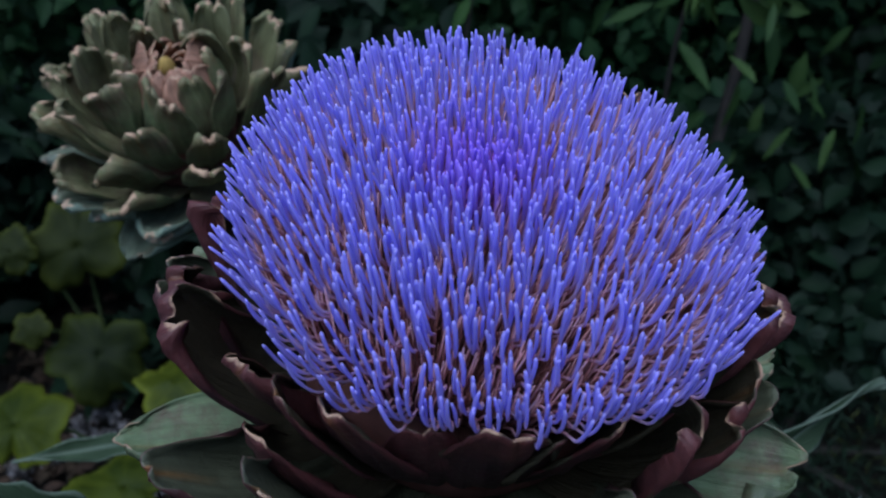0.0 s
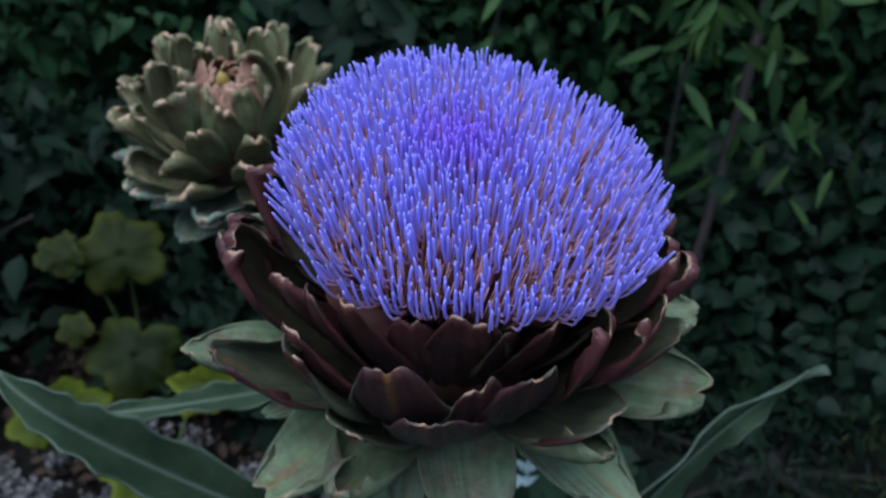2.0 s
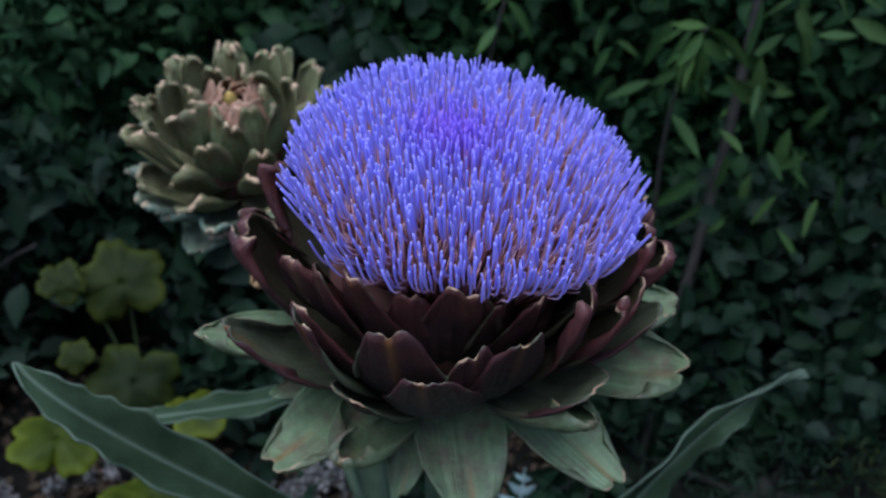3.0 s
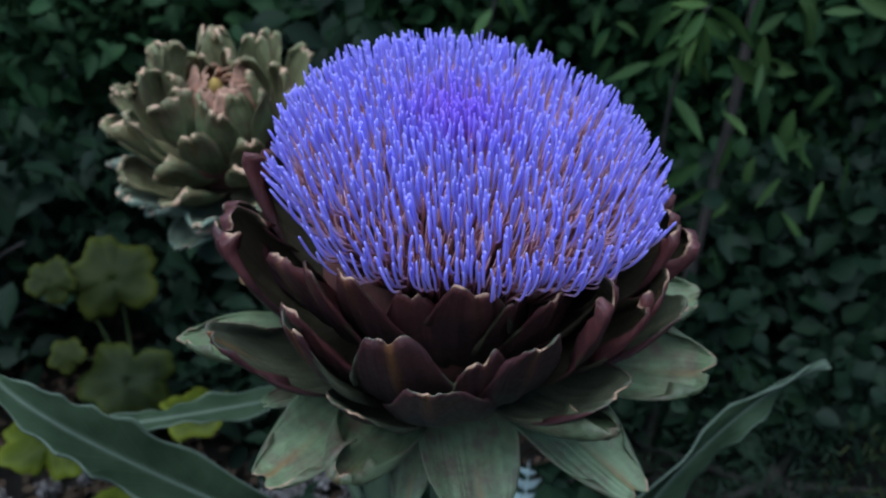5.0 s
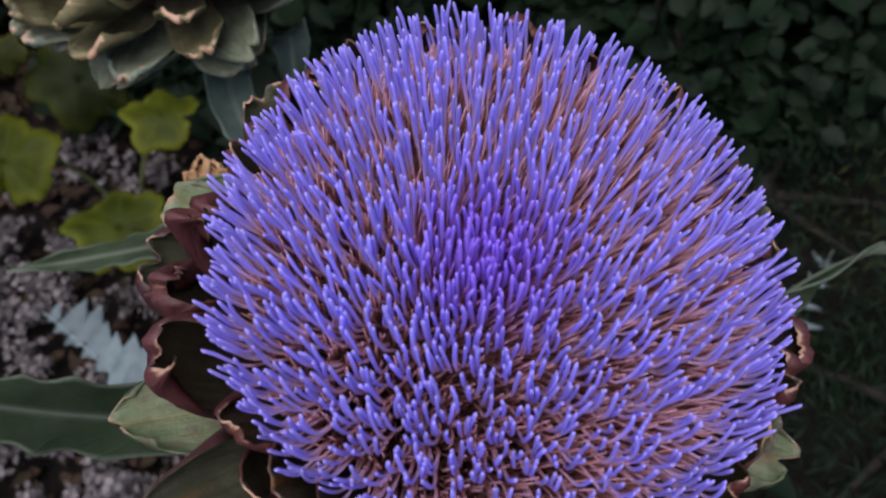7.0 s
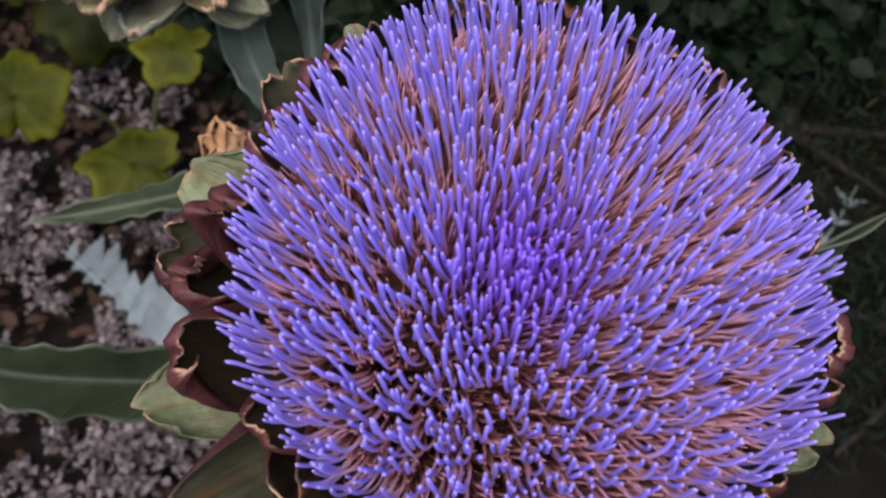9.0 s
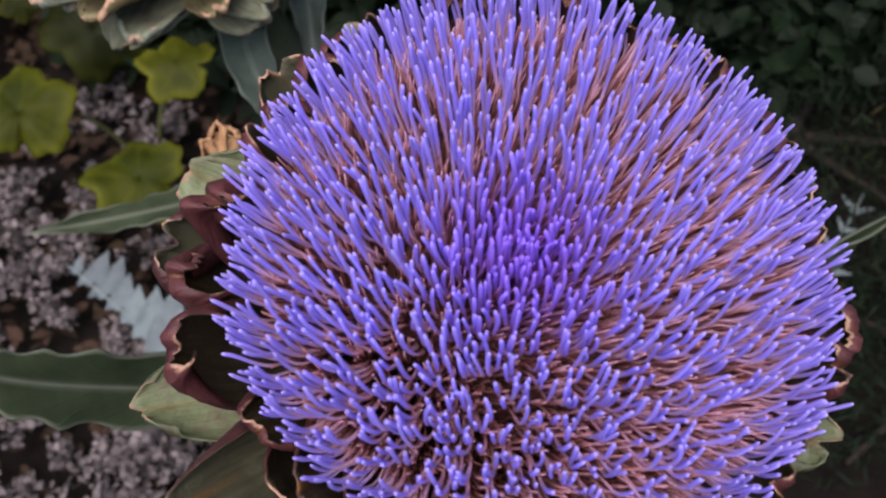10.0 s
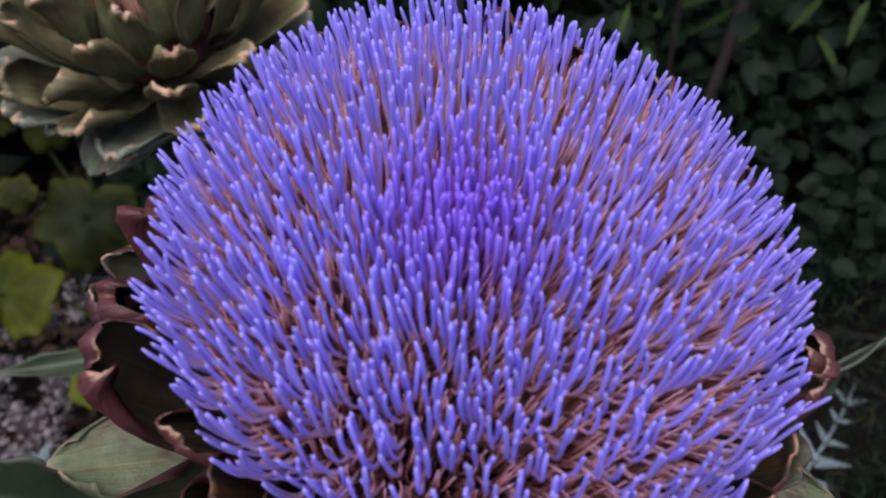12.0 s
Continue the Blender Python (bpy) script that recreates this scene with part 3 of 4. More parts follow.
def florets():
    """Thin tubular florets: they rise out of the cup as dusky pink stalks and hook upwards into violet-blue styles."""
    rng, n = random.Random(11), 1760
    big_r, front_r, back_r, cap_h, h0, power = 0.0688, 0.0628, 0.0692, 0.0258, -0.0012, 2.39
    ang = np.linspace(math.pi / 2, -0.16, 200)
    pr = np.abs(np.cos(ang)) ** (2 / power)
    ph = h0 + cap_h * np.sign(np.sin(ang)) * np.abs(np.sin(ang)) ** (2 / power)
    area = np.r_[0, np.cumsum(np.hypot(np.diff(pr) * big_r, np.diff(ph)) * (pr[1:] + pr[:-1]) / 2)]
    area /= area[-1]
    sky_up = DOME.T @ np.array([0.02, 0.31, 0.95])
    rest_v, rest_f, rest_a, rest_c = [], [], [], []

    def spot(f, phi):
        s, h = np.interp(f, area, pr), np.interp(f, area, ph)
        rad, tan = np.array([math.cos(phi), math.sin(phi), 0]), np.array([-math.sin(phi), math.cos(phi), 0])
        on = np.array([big_r * s * math.cos(phi), (back_r if math.sin(phi) > 0 else front_r) * s * math.sin(phi), h])
        foot = np.array([0.040 * s * math.cos(phi), 0.040 * s * math.sin(phi) + 0.003, -0.0315 - 0.006 * s])
        eye_off = np.array([-0.0085, -0.0030, 0.0]) * (1 - s * s)
        return s, rad, tan, on + eye_off, foot + eye_off

    def sag(phi, mid=-2.27):
        away = (phi - mid + math.pi) % (2 * math.pi) - math.pi
        return math.exp(-((away / 0.45) ** 2))

    def join(v, fc, along, core):
        o = len(rest_v)
        rest_v.extend(v)
        rest_f.extend(tuple(k2 + o for k2 in q) for q in fc)
        rest_a.extend(along)
        rest_c.extend(core)

    set_in = lambda pts: [tuple(DOME @ np.asarray(p) + DOME_AT) for p in pts]
    for i in range(n + 80):
        f = (min(1.0, (i + 0.5) / n)) ** 1.32
        phi = i * 2.399963 + rng.gauss(0, 0.02 + 0.06 * (1 - f))
        if i >= n:
            f, phi = rng.uniform(0.06, 0.45), -math.pi / 2 - 0.2 + rng.gauss(0, 0.75)
        s, rad, tan, tip, foot = spot(f, phi)
        rim = max(0.0, (f - 0.62) / 0.38)
        front = max(0.0, -math.sin(phi)) * s
        back = max(0.0, math.sin(phi)) * s
        tip = tip + rad * (0.0026 * rim * noise.noise((math.cos(phi) * 5.0, math.sin(phi) * 5.0, tip[2] * 90)) + rng.gauss(-0.0004, 0.0007 + 0.0012 * rim))
        tip = tip + np.array([0, 0, rng.gauss(-0.0005, 0.0010) - 0.0020 * math.exp(-((s / 0.20) ** 2)) + 0.0105 * front ** 4 * rim - 0.0065 * rim * sag(phi) + 0.0050 * rim * sag(phi, -0.62)]) + tan * rng.gauss(0, 0.0010)
        lean0 = 0.04 + 0.95 * s ** 1.5
        d0 = rad * math.sin(lean0) + np.array([0, 0, math.cos(lean0)])
        k = (0.38 * s ** 1.4 + 0.62 * rim ** 1.4) * (1 - 0.55 * front) + 0.10 * back + rng.gauss(0, 0.09)
        d1 = sky_up + rad * k * np.array([1.0, 0.25 + 0.55 * rim if back else 0.45, 1.0]) + tan * rng.gauss(0, 0.08) + np.array([0, rng.gauss(0, 0.08), 0])
        d1 /= np.linalg.norm(d1)
        length = np.linalg.norm(tip - foot)
        hook = rng.uniform(0.0095, 0.0128) + 0.0030 * s - 0.0032 * s * s * (0.35 + 0.65 * front)
        elbow = tip - d1 * hook
        dr = rad * (0.10 + 1.0 * s ** 1.2) + np.array([0, 0, 0.92 - 0.45 * s]) + tan * rng.gauss(0, 0.10)
        dr /= np.linalg.norm(dr)
        lower = bezier([foot, foot + d0 * length * 0.35, elbow - dr * 0.010, elbow - dr * 0.0036], 8)
        sway = tan * rng.gauss(0, 0.0004) + rad * rng.gauss(0, 0.0003)
        upper = bezier([elbow - dr * 0.0036, elbow - dr * 0.0008, elbow + d1 * hook * 0.30 + sway * 0.6, elbow + d1 * hook * 0.62 + sway * 1.6, tip], 7)
        path = np.vstack([lower, upper[1:-1], upper[-2] * 0.3 + upper[-1] * 0.7, upper[-1]])
        thin = rng.uniform(0.88, 1.18)
        prof = np.array([0.26, 0.27, 0.28, 0.29, 0.31, 0.33, 0.34, 0.36, 0.38, 0.42, 0.45, 0.47, 0.47, 0.42, 0.20]) * 0.001 * thin
        v, fc = tube(path, prof, 6)
        far = np.r_[0, np.cumsum(np.linalg.norm(np.diff(path[::-1], axis=0), axis=1))][::-1]
        along = np.repeat(np.clip(1 - far / (0.034 * rng.uniform(0.88, 1.12)), 0, 1), 6)
        core = [min(0.85, 1.1 * max(0.0, 1 - s / 0.40))] * len(v)
        if i < 300:
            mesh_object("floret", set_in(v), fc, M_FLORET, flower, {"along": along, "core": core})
        else:
            join(set_in(v), fc, along, core)
    # shorter young florets and thin brown bristles between the stalks
    for i in range(6700):
        young = i < 2300
        f = ((i + 0.5) / 2000) ** 1.3 if i < 2000 else rng.uniform(0.05, 0.6) if young else rng.uniform(0.0, 1.0)
        phi = i * 2.399963 + rng.gauss(0, 0.1)
        s, rad, tan, tip, foot = spot(f, phi)
        tip[2] += 0.0105 * (max(0.0, -math.sin(phi)) * s) ** 4 * max(0.0, (f - 0.62) / 0.38)
        deep = rng.uniform(0.0070, 0.0125) if young else rng.uniform(0.0085, 0.0190)
        deep *= 0.45 + 0.55 * min(1.0, s / 0.35)
        tip = tip - rad * deep * s * 0.75 - np.array([0, 0, deep * (1 - 0.45 * s)]) + tan * rng.gauss(0, 0.0015 if young else 0.0035)
        lean0 = 0.04 + 0.95 * s ** 1.5
        d0 = rad * math.sin(lean0) + np.array([0, 0, math.cos(lean0)])
        length = np.linalg.norm(tip - foot)
        path = bezier([foot, foot + d0 * length * 0.45 + tan * rng.gauss(0, 0.002), tip], 6)
        v, fc = tube(path, np.array([0.28, 0.31, 0.36, 0.38, 0.34, 0.14] if young else [0.16, 0.17, 0.18, 0.17, 0.14, 0.06]) * 0.001, 4)
        top = rng.uniform(0.36, 0.62) + 0.28 * max(0.0, 1 - s / 0.36) if young else rng.uniform(0.10, 0.30)
        join(set_in(v), fc, list(np.repeat(np.linspace(0.05, top, 6), 4)), [min(1.0, 1.25 * max(0.0, 1 - s / 0.40))] * len(v))
    # the bed of bristles in which the florets stand
    bed_v, bed_f, m = [], [], 48
    picks = [0, 30, 55, 80, 105, 125, 145, 160, 172, 180]
    for j in picks:
        for c in range(m):
            a = 2 * math.pi * c / m
            lump = 0.0016 * noise.noise((math.cos(a) * 6, math.sin(a) * 6, j * 0.09))
            r = max(0.0003, pr[j] * front_r * (0.76 - 0.10 * max(0.0, -math.sin(a)) * pr[j] - 0.10 * sag(a) * pr[j]) + lump)
            bed_v.append((r * math.cos(a), 0.002 + r * math.sin(a), ph[j] - 0.0225 + lump))
    for j in range(len(picks) - 1):
        for c in range(m):
            bed_f.append((j * m + c, (j + 1) * m + c, (j + 1) * m + (c + 1) % m, j * m + (c + 1) % m))
    mesh_object("bristle_bed", set_in(bed_v), bed_f, M_CORE, flower)["label"] = "reddish-brown bed of bristles under the florets"
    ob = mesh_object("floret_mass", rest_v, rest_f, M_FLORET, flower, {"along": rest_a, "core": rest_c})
    tagged(ob, "dense outer ring of violet-blue florets", kind="stuff")


florets()

# leaves on the stem of the blooming plant
blade(flower, "stem_leaf", M_ARTILEAF, to_head([(-0.0461, 0.1355, 0.4237), (-0.1495, 0.1093, 0.5146), (-0.1788, 0.0436, 0.5909), (-0.2107, 0.0735, 0.6039)]), [0.007, 0.013, 0.017, 0.0160, 0.010, 0.001], 0.45, 0.0035, 0, 3, wave=0.002, up=tuple(INV.to_3x3() @ Vector((0.1, -0.55, 0.8))), label="long pointed grey-green leaf with pale margin")
blade(flower, "stem_leaf", M_ARTILEAF, to_head([(0.010, 0.085, 0.38), (0.085, 0.120, 0.445), (0.155, 0.168, 0.525), (0.224, 0.184, 0.531)]), [0.008, 0.014, 0.017, 0.014, 0.008, 0.001], 0.32, 0.0035, 0, 5, up=tuple(INV.to_3x3() @ Vector((0.27, -0.82, -0.10))), label="long pointed grey-green leaf with pale midrib")


v, f = tube(bezier(to_head([(-0.002, 0.094, 0.36), (-0.012, 0.105, 0.395), (-0.030, 0.130, 0.405), (-0.052, 0.134, 0.429)]), 12), np.linspace(0.006, 0.0040, 12), 9)
mesh_object("leaf_stalk", v, f, M_STEM, flower)


def pinnate(parent, spine, width, pairs, up, seed, label, near=1.0, broad=1.0):
    """A silvery leaf cut almost to its rib into narrow pointed lobes."""
    rng = random.Random(seed)
    n = pairs * 2 + 4
    line = bezier(spine, n)
    tang = np.gradient(line, axis=0)
    tang /= np.linalg.norm(tang, axis=1)[:, None]
    v, f = tube(line, np.linspace(0.0045, 0.0010, n), 7)
    rib = [0.5] * len(v)
    for k in range(2, n - 1):
        w = width * math.sin(math.pi * min(1.0, 0.16 + 0.84 * k / n)) ** 0.7 * rng.uniform(0.6, 1.15)
        lat = np.cross(tang[k], np.array(up, float))
        lat /= np.linalg.norm(lat)
        nrm = np.cross(lat, tang[k])
        for sgn in (-1, 1):
            d = lat * sgn * rng.uniform(0.6, 0.9) + tang[k] * rng.uniform(0.5, 0.85) + nrm * rng.uniform(-0.05, 0.45)
            d /= np.linalg.norm(d)
            q = np.cross(nrm, d)
            w_side = w * (near if sgn < 0 else 1.0)
            for half in (0, 1):
                o = len(v)
                for m, ww in enumerate((0.62, 0.60, 0.46, 0.25, 0.0)):
                    c = line[k] + d * w_side * m / 4 - nrm * 0.12 * w_side * (m / 4) ** 2 - nrm * 0.0010 * half
                    v += [c - q * ww * w_side * 0.5 * broad, c + nrm * 0.03 * w_side, c + q * ww * w_side * 0.5 * broad]
                    rib += [0.0, 0.5, 0.0]
                for m in range(4):
                    a = o + 3 * m
                    f += [(a, a + 1, a + 4, a + 3), (a + 1, a + 2, a + 5, a + 4)]
    ob = mesh_object("stem_leaf", v, f, M_SILVER, parent, {"rib": rib})
    ob["label"] = label
    return ob


UPW = tuple(INV.to_3x3() @ Vector((0, -0.3, 0.9)))
pinnate(flower, to_head([(0.01, 0.09, 0.10), (0.15, 0.25, 0.12), (0.36, 0.44, 0.06), (0.47, 0.61, 0.050)]), 0.056, 7, UPW, 8, "silvery deeply cut leaf near the ground", 1.0, 0.55)
pinnate(flower, to_head([(-0.01, 0.09, 0.10), (-0.15, 0.21, 0.13), (-0.32, 0.385, 0.105), (-0.484, 0.532, 0.050)]), 0.092, 9, UPW, 9, "silvery deeply cut leaf near the ground", 0.16, 1.3)
pinnate(flower, to_head([(0.01, 0.09, 0.10), (0.03, 0.30, 0.16), (0.06, 0.50, 0.15), (0.085, 0.71, 0.09)]), 0.060, 6, UPW, 10, "silvery deeply cut leaf near the ground")

# ---- the closed artichoke behind ----
HEAD2 = Matrix.Translation((-0.143, 0.279, 0.674)) @ pose(0, 0, 0, 27, 3, 0)
bud = tagged(empty("artichoke_bud", HEAD2), "half-open artichoke bud with grey-green bracts and pinkish heart", "flower bud")
INV2 = HEAD2.inverted()


def bud_parts():
    loc = [tuple(INV2 @ Vector(p)) for p in ((-0.05, 0.33, -0.02), (-0.05, 0.34, 0.25), (-0.08, 0.355, 0.48), (-0.149, 0.307, 0.616))]
    v, f = tube(bezier(loc, 22), np.linspace(0.013, 0.011, 22), 12, 0.04, random.Random(3))
    mesh_object("stem", v, f, M_STEM, bud)
    # heart: closed dome of florets' tips
    verts, faces, k = [], [], 20
    prof = [(0.020, -0.060), (0.030, -0.045), (0.029, -0.02), (0.022, -0.002), (0.014, 0.010), (0.008, 0.015), (0.001, 0.016)]
    for r, h in prof:
        for s in range(k):
            a = 2 * math.pi * s / k
            verts.append((r * math.cos(a), r * math.sin(a), h))
    for j in range(len(prof) - 1):
        for s in range(k):
            faces.append((j * k + s, j * k + (s + 1) % k, (j + 1) * k + (s + 1) % k, (j + 1) * k + s))
    faces += [tuple(range(k - 1, -1, -1)), tuple(range((len(prof) - 1) * k, len(prof) * k))]
    mesh_object("heart", verts, faces, M_HEART, bud)
    v, f = tube([(0, 0, 0.014), (0, 0, 0.021), (0, 0, 0.025), (0, 0, 0.027)], [0.0052, 0.0046, 0.0030, 0.0010], 14)
    mesh_object("heart_tip", v, f, M_YELLOWCORE, bud)["label"] = "yellow tip of the heart"
    # rows of bracts from the lowest outwards-lying ones to the closed heart:
    # count, tip, base, half width, bulge, flare, cross curve, skin
    rows = [
        (7, (0.064, -0.054), (0.020, -0.068), 0.0215, 0.25, 0.006, 0.045, M_BUD),
        (9, (0.068, -0.039), (0.024, -0.060), 0.0190, 0.50, 0.007, 0.034, M_BUD),
        (10, (0.069, -0.023), (0.027, -0.052), 0.0170, 0.60, 0.008, 0.030, M_BUD),
        (10, (0.067, -0.007), (0.029, -0.043), 0.0150, 0.65, 0.008, 0.026, M_BUD_OLIVE),
        (10, (0.063, 0.010), (0.030, -0.033), 0.0130, 0.60, 0.007, 0.024, M_BUD_OLIVE),
        (9, (0.054, 0.025), (0.030, -0.024), 0.0115, 0.50, 0.006, 0.022, M_BUD_OLIVE),
        (8, (0.040, 0.033), (0.028, -0.016), 0.0108, 0.45, 0.004, 0.020, M_BUD_OLIVE),
        (8, (0.025, 0.032), (0.027, -0.010), 0.0105, 0.45, -0.002, 0.016, M_BUD_OLIVE),
        (8, (0.018, 0.027), (0.024, 0.000), 0.0095, 0.40, -0.004, 0.016, M_BUD_PINK),
        (7, (0.010, 0.024), (0.018, 0.004), 0.0080, 0.30, -0.003, 0.016, M_BUD_PINK),
    ]
    i = 0
    for row, (count, tip, base, w, bulge, flare, cup, mat) in enumerate(rows):
        for j in range(count):
            rng = random.Random(50 + i)
            th = 360 * (j + 0.5 * (row % 2)) / count + rng.uniform(-7, 7) + row * 9
            t2 = (tip[0] + rng.uniform(-0.003, 0.003) * (1 if row < 7 else 0.3), tip[1] + rng.uniform(-0.005, 0.005) * (1 if row < 6 else 0.4))
            bract(bud, mat, th, t2, base, w * rng.uniform(0.88, 1.12), bulge, 0.5 if row in (0, 8, 9) else rng.uniform(0.4, 0.8), 0.10, cup, rng.uniform(-1.6, 1.6), 200 + i, "", 13, 16, flare + (0.004 if 1 < row < 5 else 0.0) + rng.uniform(-0.002, 0.003), 0.42 if row else 0.2, 0.62 if 0 < row < 8 else 0.0)
            i += 1


bud_parts()
to2 = lambda ps: [tuple(INV2 @ Vector(p)) for p in ps]
up2 = tuple(INV2.to_3x3() @ Vector((0, -0.45, 0.85)))
blade(bud, "stem_leaf", M_ARTILEAF, to2([(-0.078, 0.343, 0.44), (-0.11, 0.26, 0.470), (-0.20, 0.250, 0.462), (-0.268, 0.232, 0.467)]), [0.005, 0.009, 0.011, 0.010, 0.007, 0.001], 0.3, 0.003, 0, 13, up=up2, label="narrow toothed grey-green leaf")
blade(bud, "stem_leaf", M_BUDLEAF, to2([(-0.122, 0.325, 0.56), (-0.130, 0.275, 0.58), (-0.112, 0.26, 0.55), (-0.09, 0.24, 0.505)]), [0.007, 0.012, 0.0135, 0.011, 0.006, 0.001], 0.25, 0.001, 0, 14, up=up2, label="grey-green drooping leaf under the bud")
blade(bud, "stem_leaf", M_BUDLEAF, to2([(-0.095, 0.338, 0.50), (-0.095, 0.33, 0.60), (-0.08, 0.29, 0.60), (-0.085, 0.26, 0.53)]), [0.006, 0.010, 0.0115, 0.010, 0.006, 0.001], 0.25, 0.001, 0, 15, up=up2, label="grey-green leaf behind the bloom")


def dry_bud():
    root = tagged(empty("dry_side_bud", pose(-0.101, 0.153, 0.615)), "small dried tan side bud on a thin stalk", "flower bud")
    v, f = tube(bezier([(0.101, -0.06, -0.30), (0.02, 0.05, -0.12), (0.0, 0.03, -0.02), (0, 0, 0)], 16), np.linspace(0.004, 0.0026, 16), 8)
    mesh_object("stalk", v, f, M_STEM, root)
    for i in range(14):
        rng = random.Random(400 + i)
        t = i / 13
        bract(root, M_DRYBUD, i * 137.5, (0.0088 - 0.0066 * t, 0.0035 + 0.0095 * t), (0.003, -0.005), 0.0062, 0.28 - 0.1 * t, 0.1, 0.05, 0.0085, rng.uniform(-1, 1), 400 + i, "", 9, 10, -0.002)


dry_bud()


# ---- yellow-green lobed leaves behind ----
def lobed_leaf(parent, center, size, facing, spin, seed, mat):
    """A rounded five-lobed scalloped leaf with a dished, wavy blade."""
    rng = random.Random(seed)
    rings, k = 7, 120
    normal = Vector(facing).normalized()
    q = normal.to_track_quat("Z", "Y").to_matrix() @ Matrix.Rotation(radians(spin), 3, "Z")
    verts, attrs = [], []
    ph = rng.uniform(0, 6)
    lobes = [(c0 + rng.uniform(-0.12, 0.12), ln * rng.uniform(0.8, 1.1), wd) for c0, ln, wd in ((0, 1.0, 0.46), (1.15, 0.85, 0.42), (-1.15, 0.85, 0.42), (2.2, 0.6, 0.42), (-2.2, 0.6, 0.42))]
    grids = []
    for a_i in range(k + 1):
        a = -math.pi + 2 * math.pi * a_i / k
        tipped = max(ln * math.exp(-abs((a - c0) / wd) ** 2.4) for c0, ln, wd in lobes)
        lobe = 0.68 + 0.34 * tipped + 0.065 * abs(math.sin(7.5 * a + ph)) ** 0.8 + 0.06 * noise.noise((math.cos(a) * 3, math.sin(a) * 3 + ph, seed)) - 0.26 * math.exp(-(((abs(a) - math.pi) / 0.16) ** 2))
        col = []
        for r_i in range(rings):
            r = size * 0.5 * (0.02 + 0.98 * r_i / (rings - 1)) * lobe
            z = 0.05 * size * noise.noise((r / size * 5 * math.cos(a), r / size * 5 * math.sin(a), seed + 0.5)) + 0.09 * size * math.sin(2 * a + ph) * (r_i / rings) ** 2 - 0.10 * size * (r_i / rings) ** 2
            col.append(Vector(center) + q @ Vector((r * math.sin(a), r * math.cos(a), z)))
        grids.append(col)
    rib = lambda i, j: 0.16 * max(0.0, 1 - abs(((-math.pi + 2 * math.pi * i / k) / (2 * math.pi / 5) + 50) % 1 - 0.0) * 9) if j < rings - 2 else (0.25 if j < rings - 1 else 0.75)
    v, f, at = sheet([[tuple(p) for p in c] for c in grids], np.full((k + 1, rings), 0.0012), lambda i, j, s: {"rib": rib(i, j)})
    return mesh_object("leaf", v, f, mat, parent, at)


def lobed_plant(root_at, leaves, seed, label, mat):
    root = tagged(empty("lobed_leaf_plant", Matrix.Translation(root_at)), label, "plant", "lobed leaf plants")
    for k, (c, size, facing, spin) in enumerate(leaves):
        loc = Vector(c) - Vector(root_at)
        lobed_leaf(root, loc, size, facing, spin, seed + k, mat)
        v, f = tube(bezier([(0, 0, -0.02), (loc.x * 0.3, loc.y * 0.3 + 0.03, loc.z * 0.8), loc + Vector((0, 0.01, -0.01))], 12), np.linspace(0.0035, 0.0018, 12), 7)
        mesh_object("petiole", v, f, M_PETIOLE, root)


TOWARD = (0.2, -0.80, 0.50)
lobed_plant((-0.52, 0.93, 0.0), [((-0.505, 0.894, 0.292), 0.140, TOWARD, 10), ((-0.582, 0.864, 0.303), 0.075, TOWARD, -30), ((-0.482, 0.827, 0.162), 0.145, TOWARD, 160), ((-0.556, 0.818, 0.207), 0.055, TOWARD, 40)], 30, "dull green lobed leaves on thin stalks, with shade in their colour", M_LOBED_SHADED)
lobed_plant((-0.42, 0.70, 0.0), [((-0.358, 0.752, 0.162), 0.105, (0.1, -0.2, 0.95), 60), ((-0.371, 0.572, 0.150), 0.125, (0.1, -0.2, 0.95), 60), ((-0.511, 0.641, 0.190), 0.130, (0.15, -0.3, 0.9), -20)], 60, "yellow-green lobed leaves close to the ground cover", M_YELLOW)


# ---- foliage ----
def leaf_shape(kind):
    """Outline of a small leaf, points (across, along, lift) in ring order round a centre line, length 1."""
    if kind == "lance":
        ws = [0.0, 0.12, 0.155, 0.10, 0.0]
    elif kind == "round":
        ws = [0.0, 0.33, 0.40, 0.28, 0.0]
    elif kind == "needle":
        ws = [0.0, 0.055, 0.06, 0.04, 0.0]
    else:
        ws = [0.0, 0.24, 0.30, 0.17, 0.0]
    return ws


def crown(name, parent, mat, spots, size, kind, seed, lean=(0, -0.5, 0.7), spread=0.9, droop=0.25):
    """Many small separate curved leaves at the given spots, in one mesh."""
    rng = np.random.RandomState(seed)
    ws = leaf_shape(kind)
    m = len(ws)
    t = np.linspace(0, 1, m)
    verts, faces, rib = [], [], []
    for p in spots:
        n = np.array(lean) + rng.normal(0, spread, 3)
        n /= np.linalg.norm(n)
        d = rng.normal(0, 1, 3)
        d -= n * (d @ n)
        d[2] -= droop
        d /= np.linalg.norm(d)
        side = np.cross(n, d)
        s = size * rng.uniform(0.55, 1.25)
        curl = rng.uniform(0.05, 0.35)
        o = len(verts)
        for k in range(m):
            c = p + d * t[k] * s - n * curl * s * t[k] ** 2
            verts += [c - side * ws[k] * s + n * ws[k] * s * 0.35, c, c + side * ws[k] * s + n * ws[k] * s * 0.35]
            rib += [0.0, 0.6, 0.0]
        for k in range(m - 1):
            a = o + 3 * k
            faces += [(a, a + 1, a + 4, a + 3), (a + 1, a + 2, a + 5, a + 4)]
    return tagged(mesh_object(name, verts, faces, mat, parent, {"rib": rib}), kind="stuff")


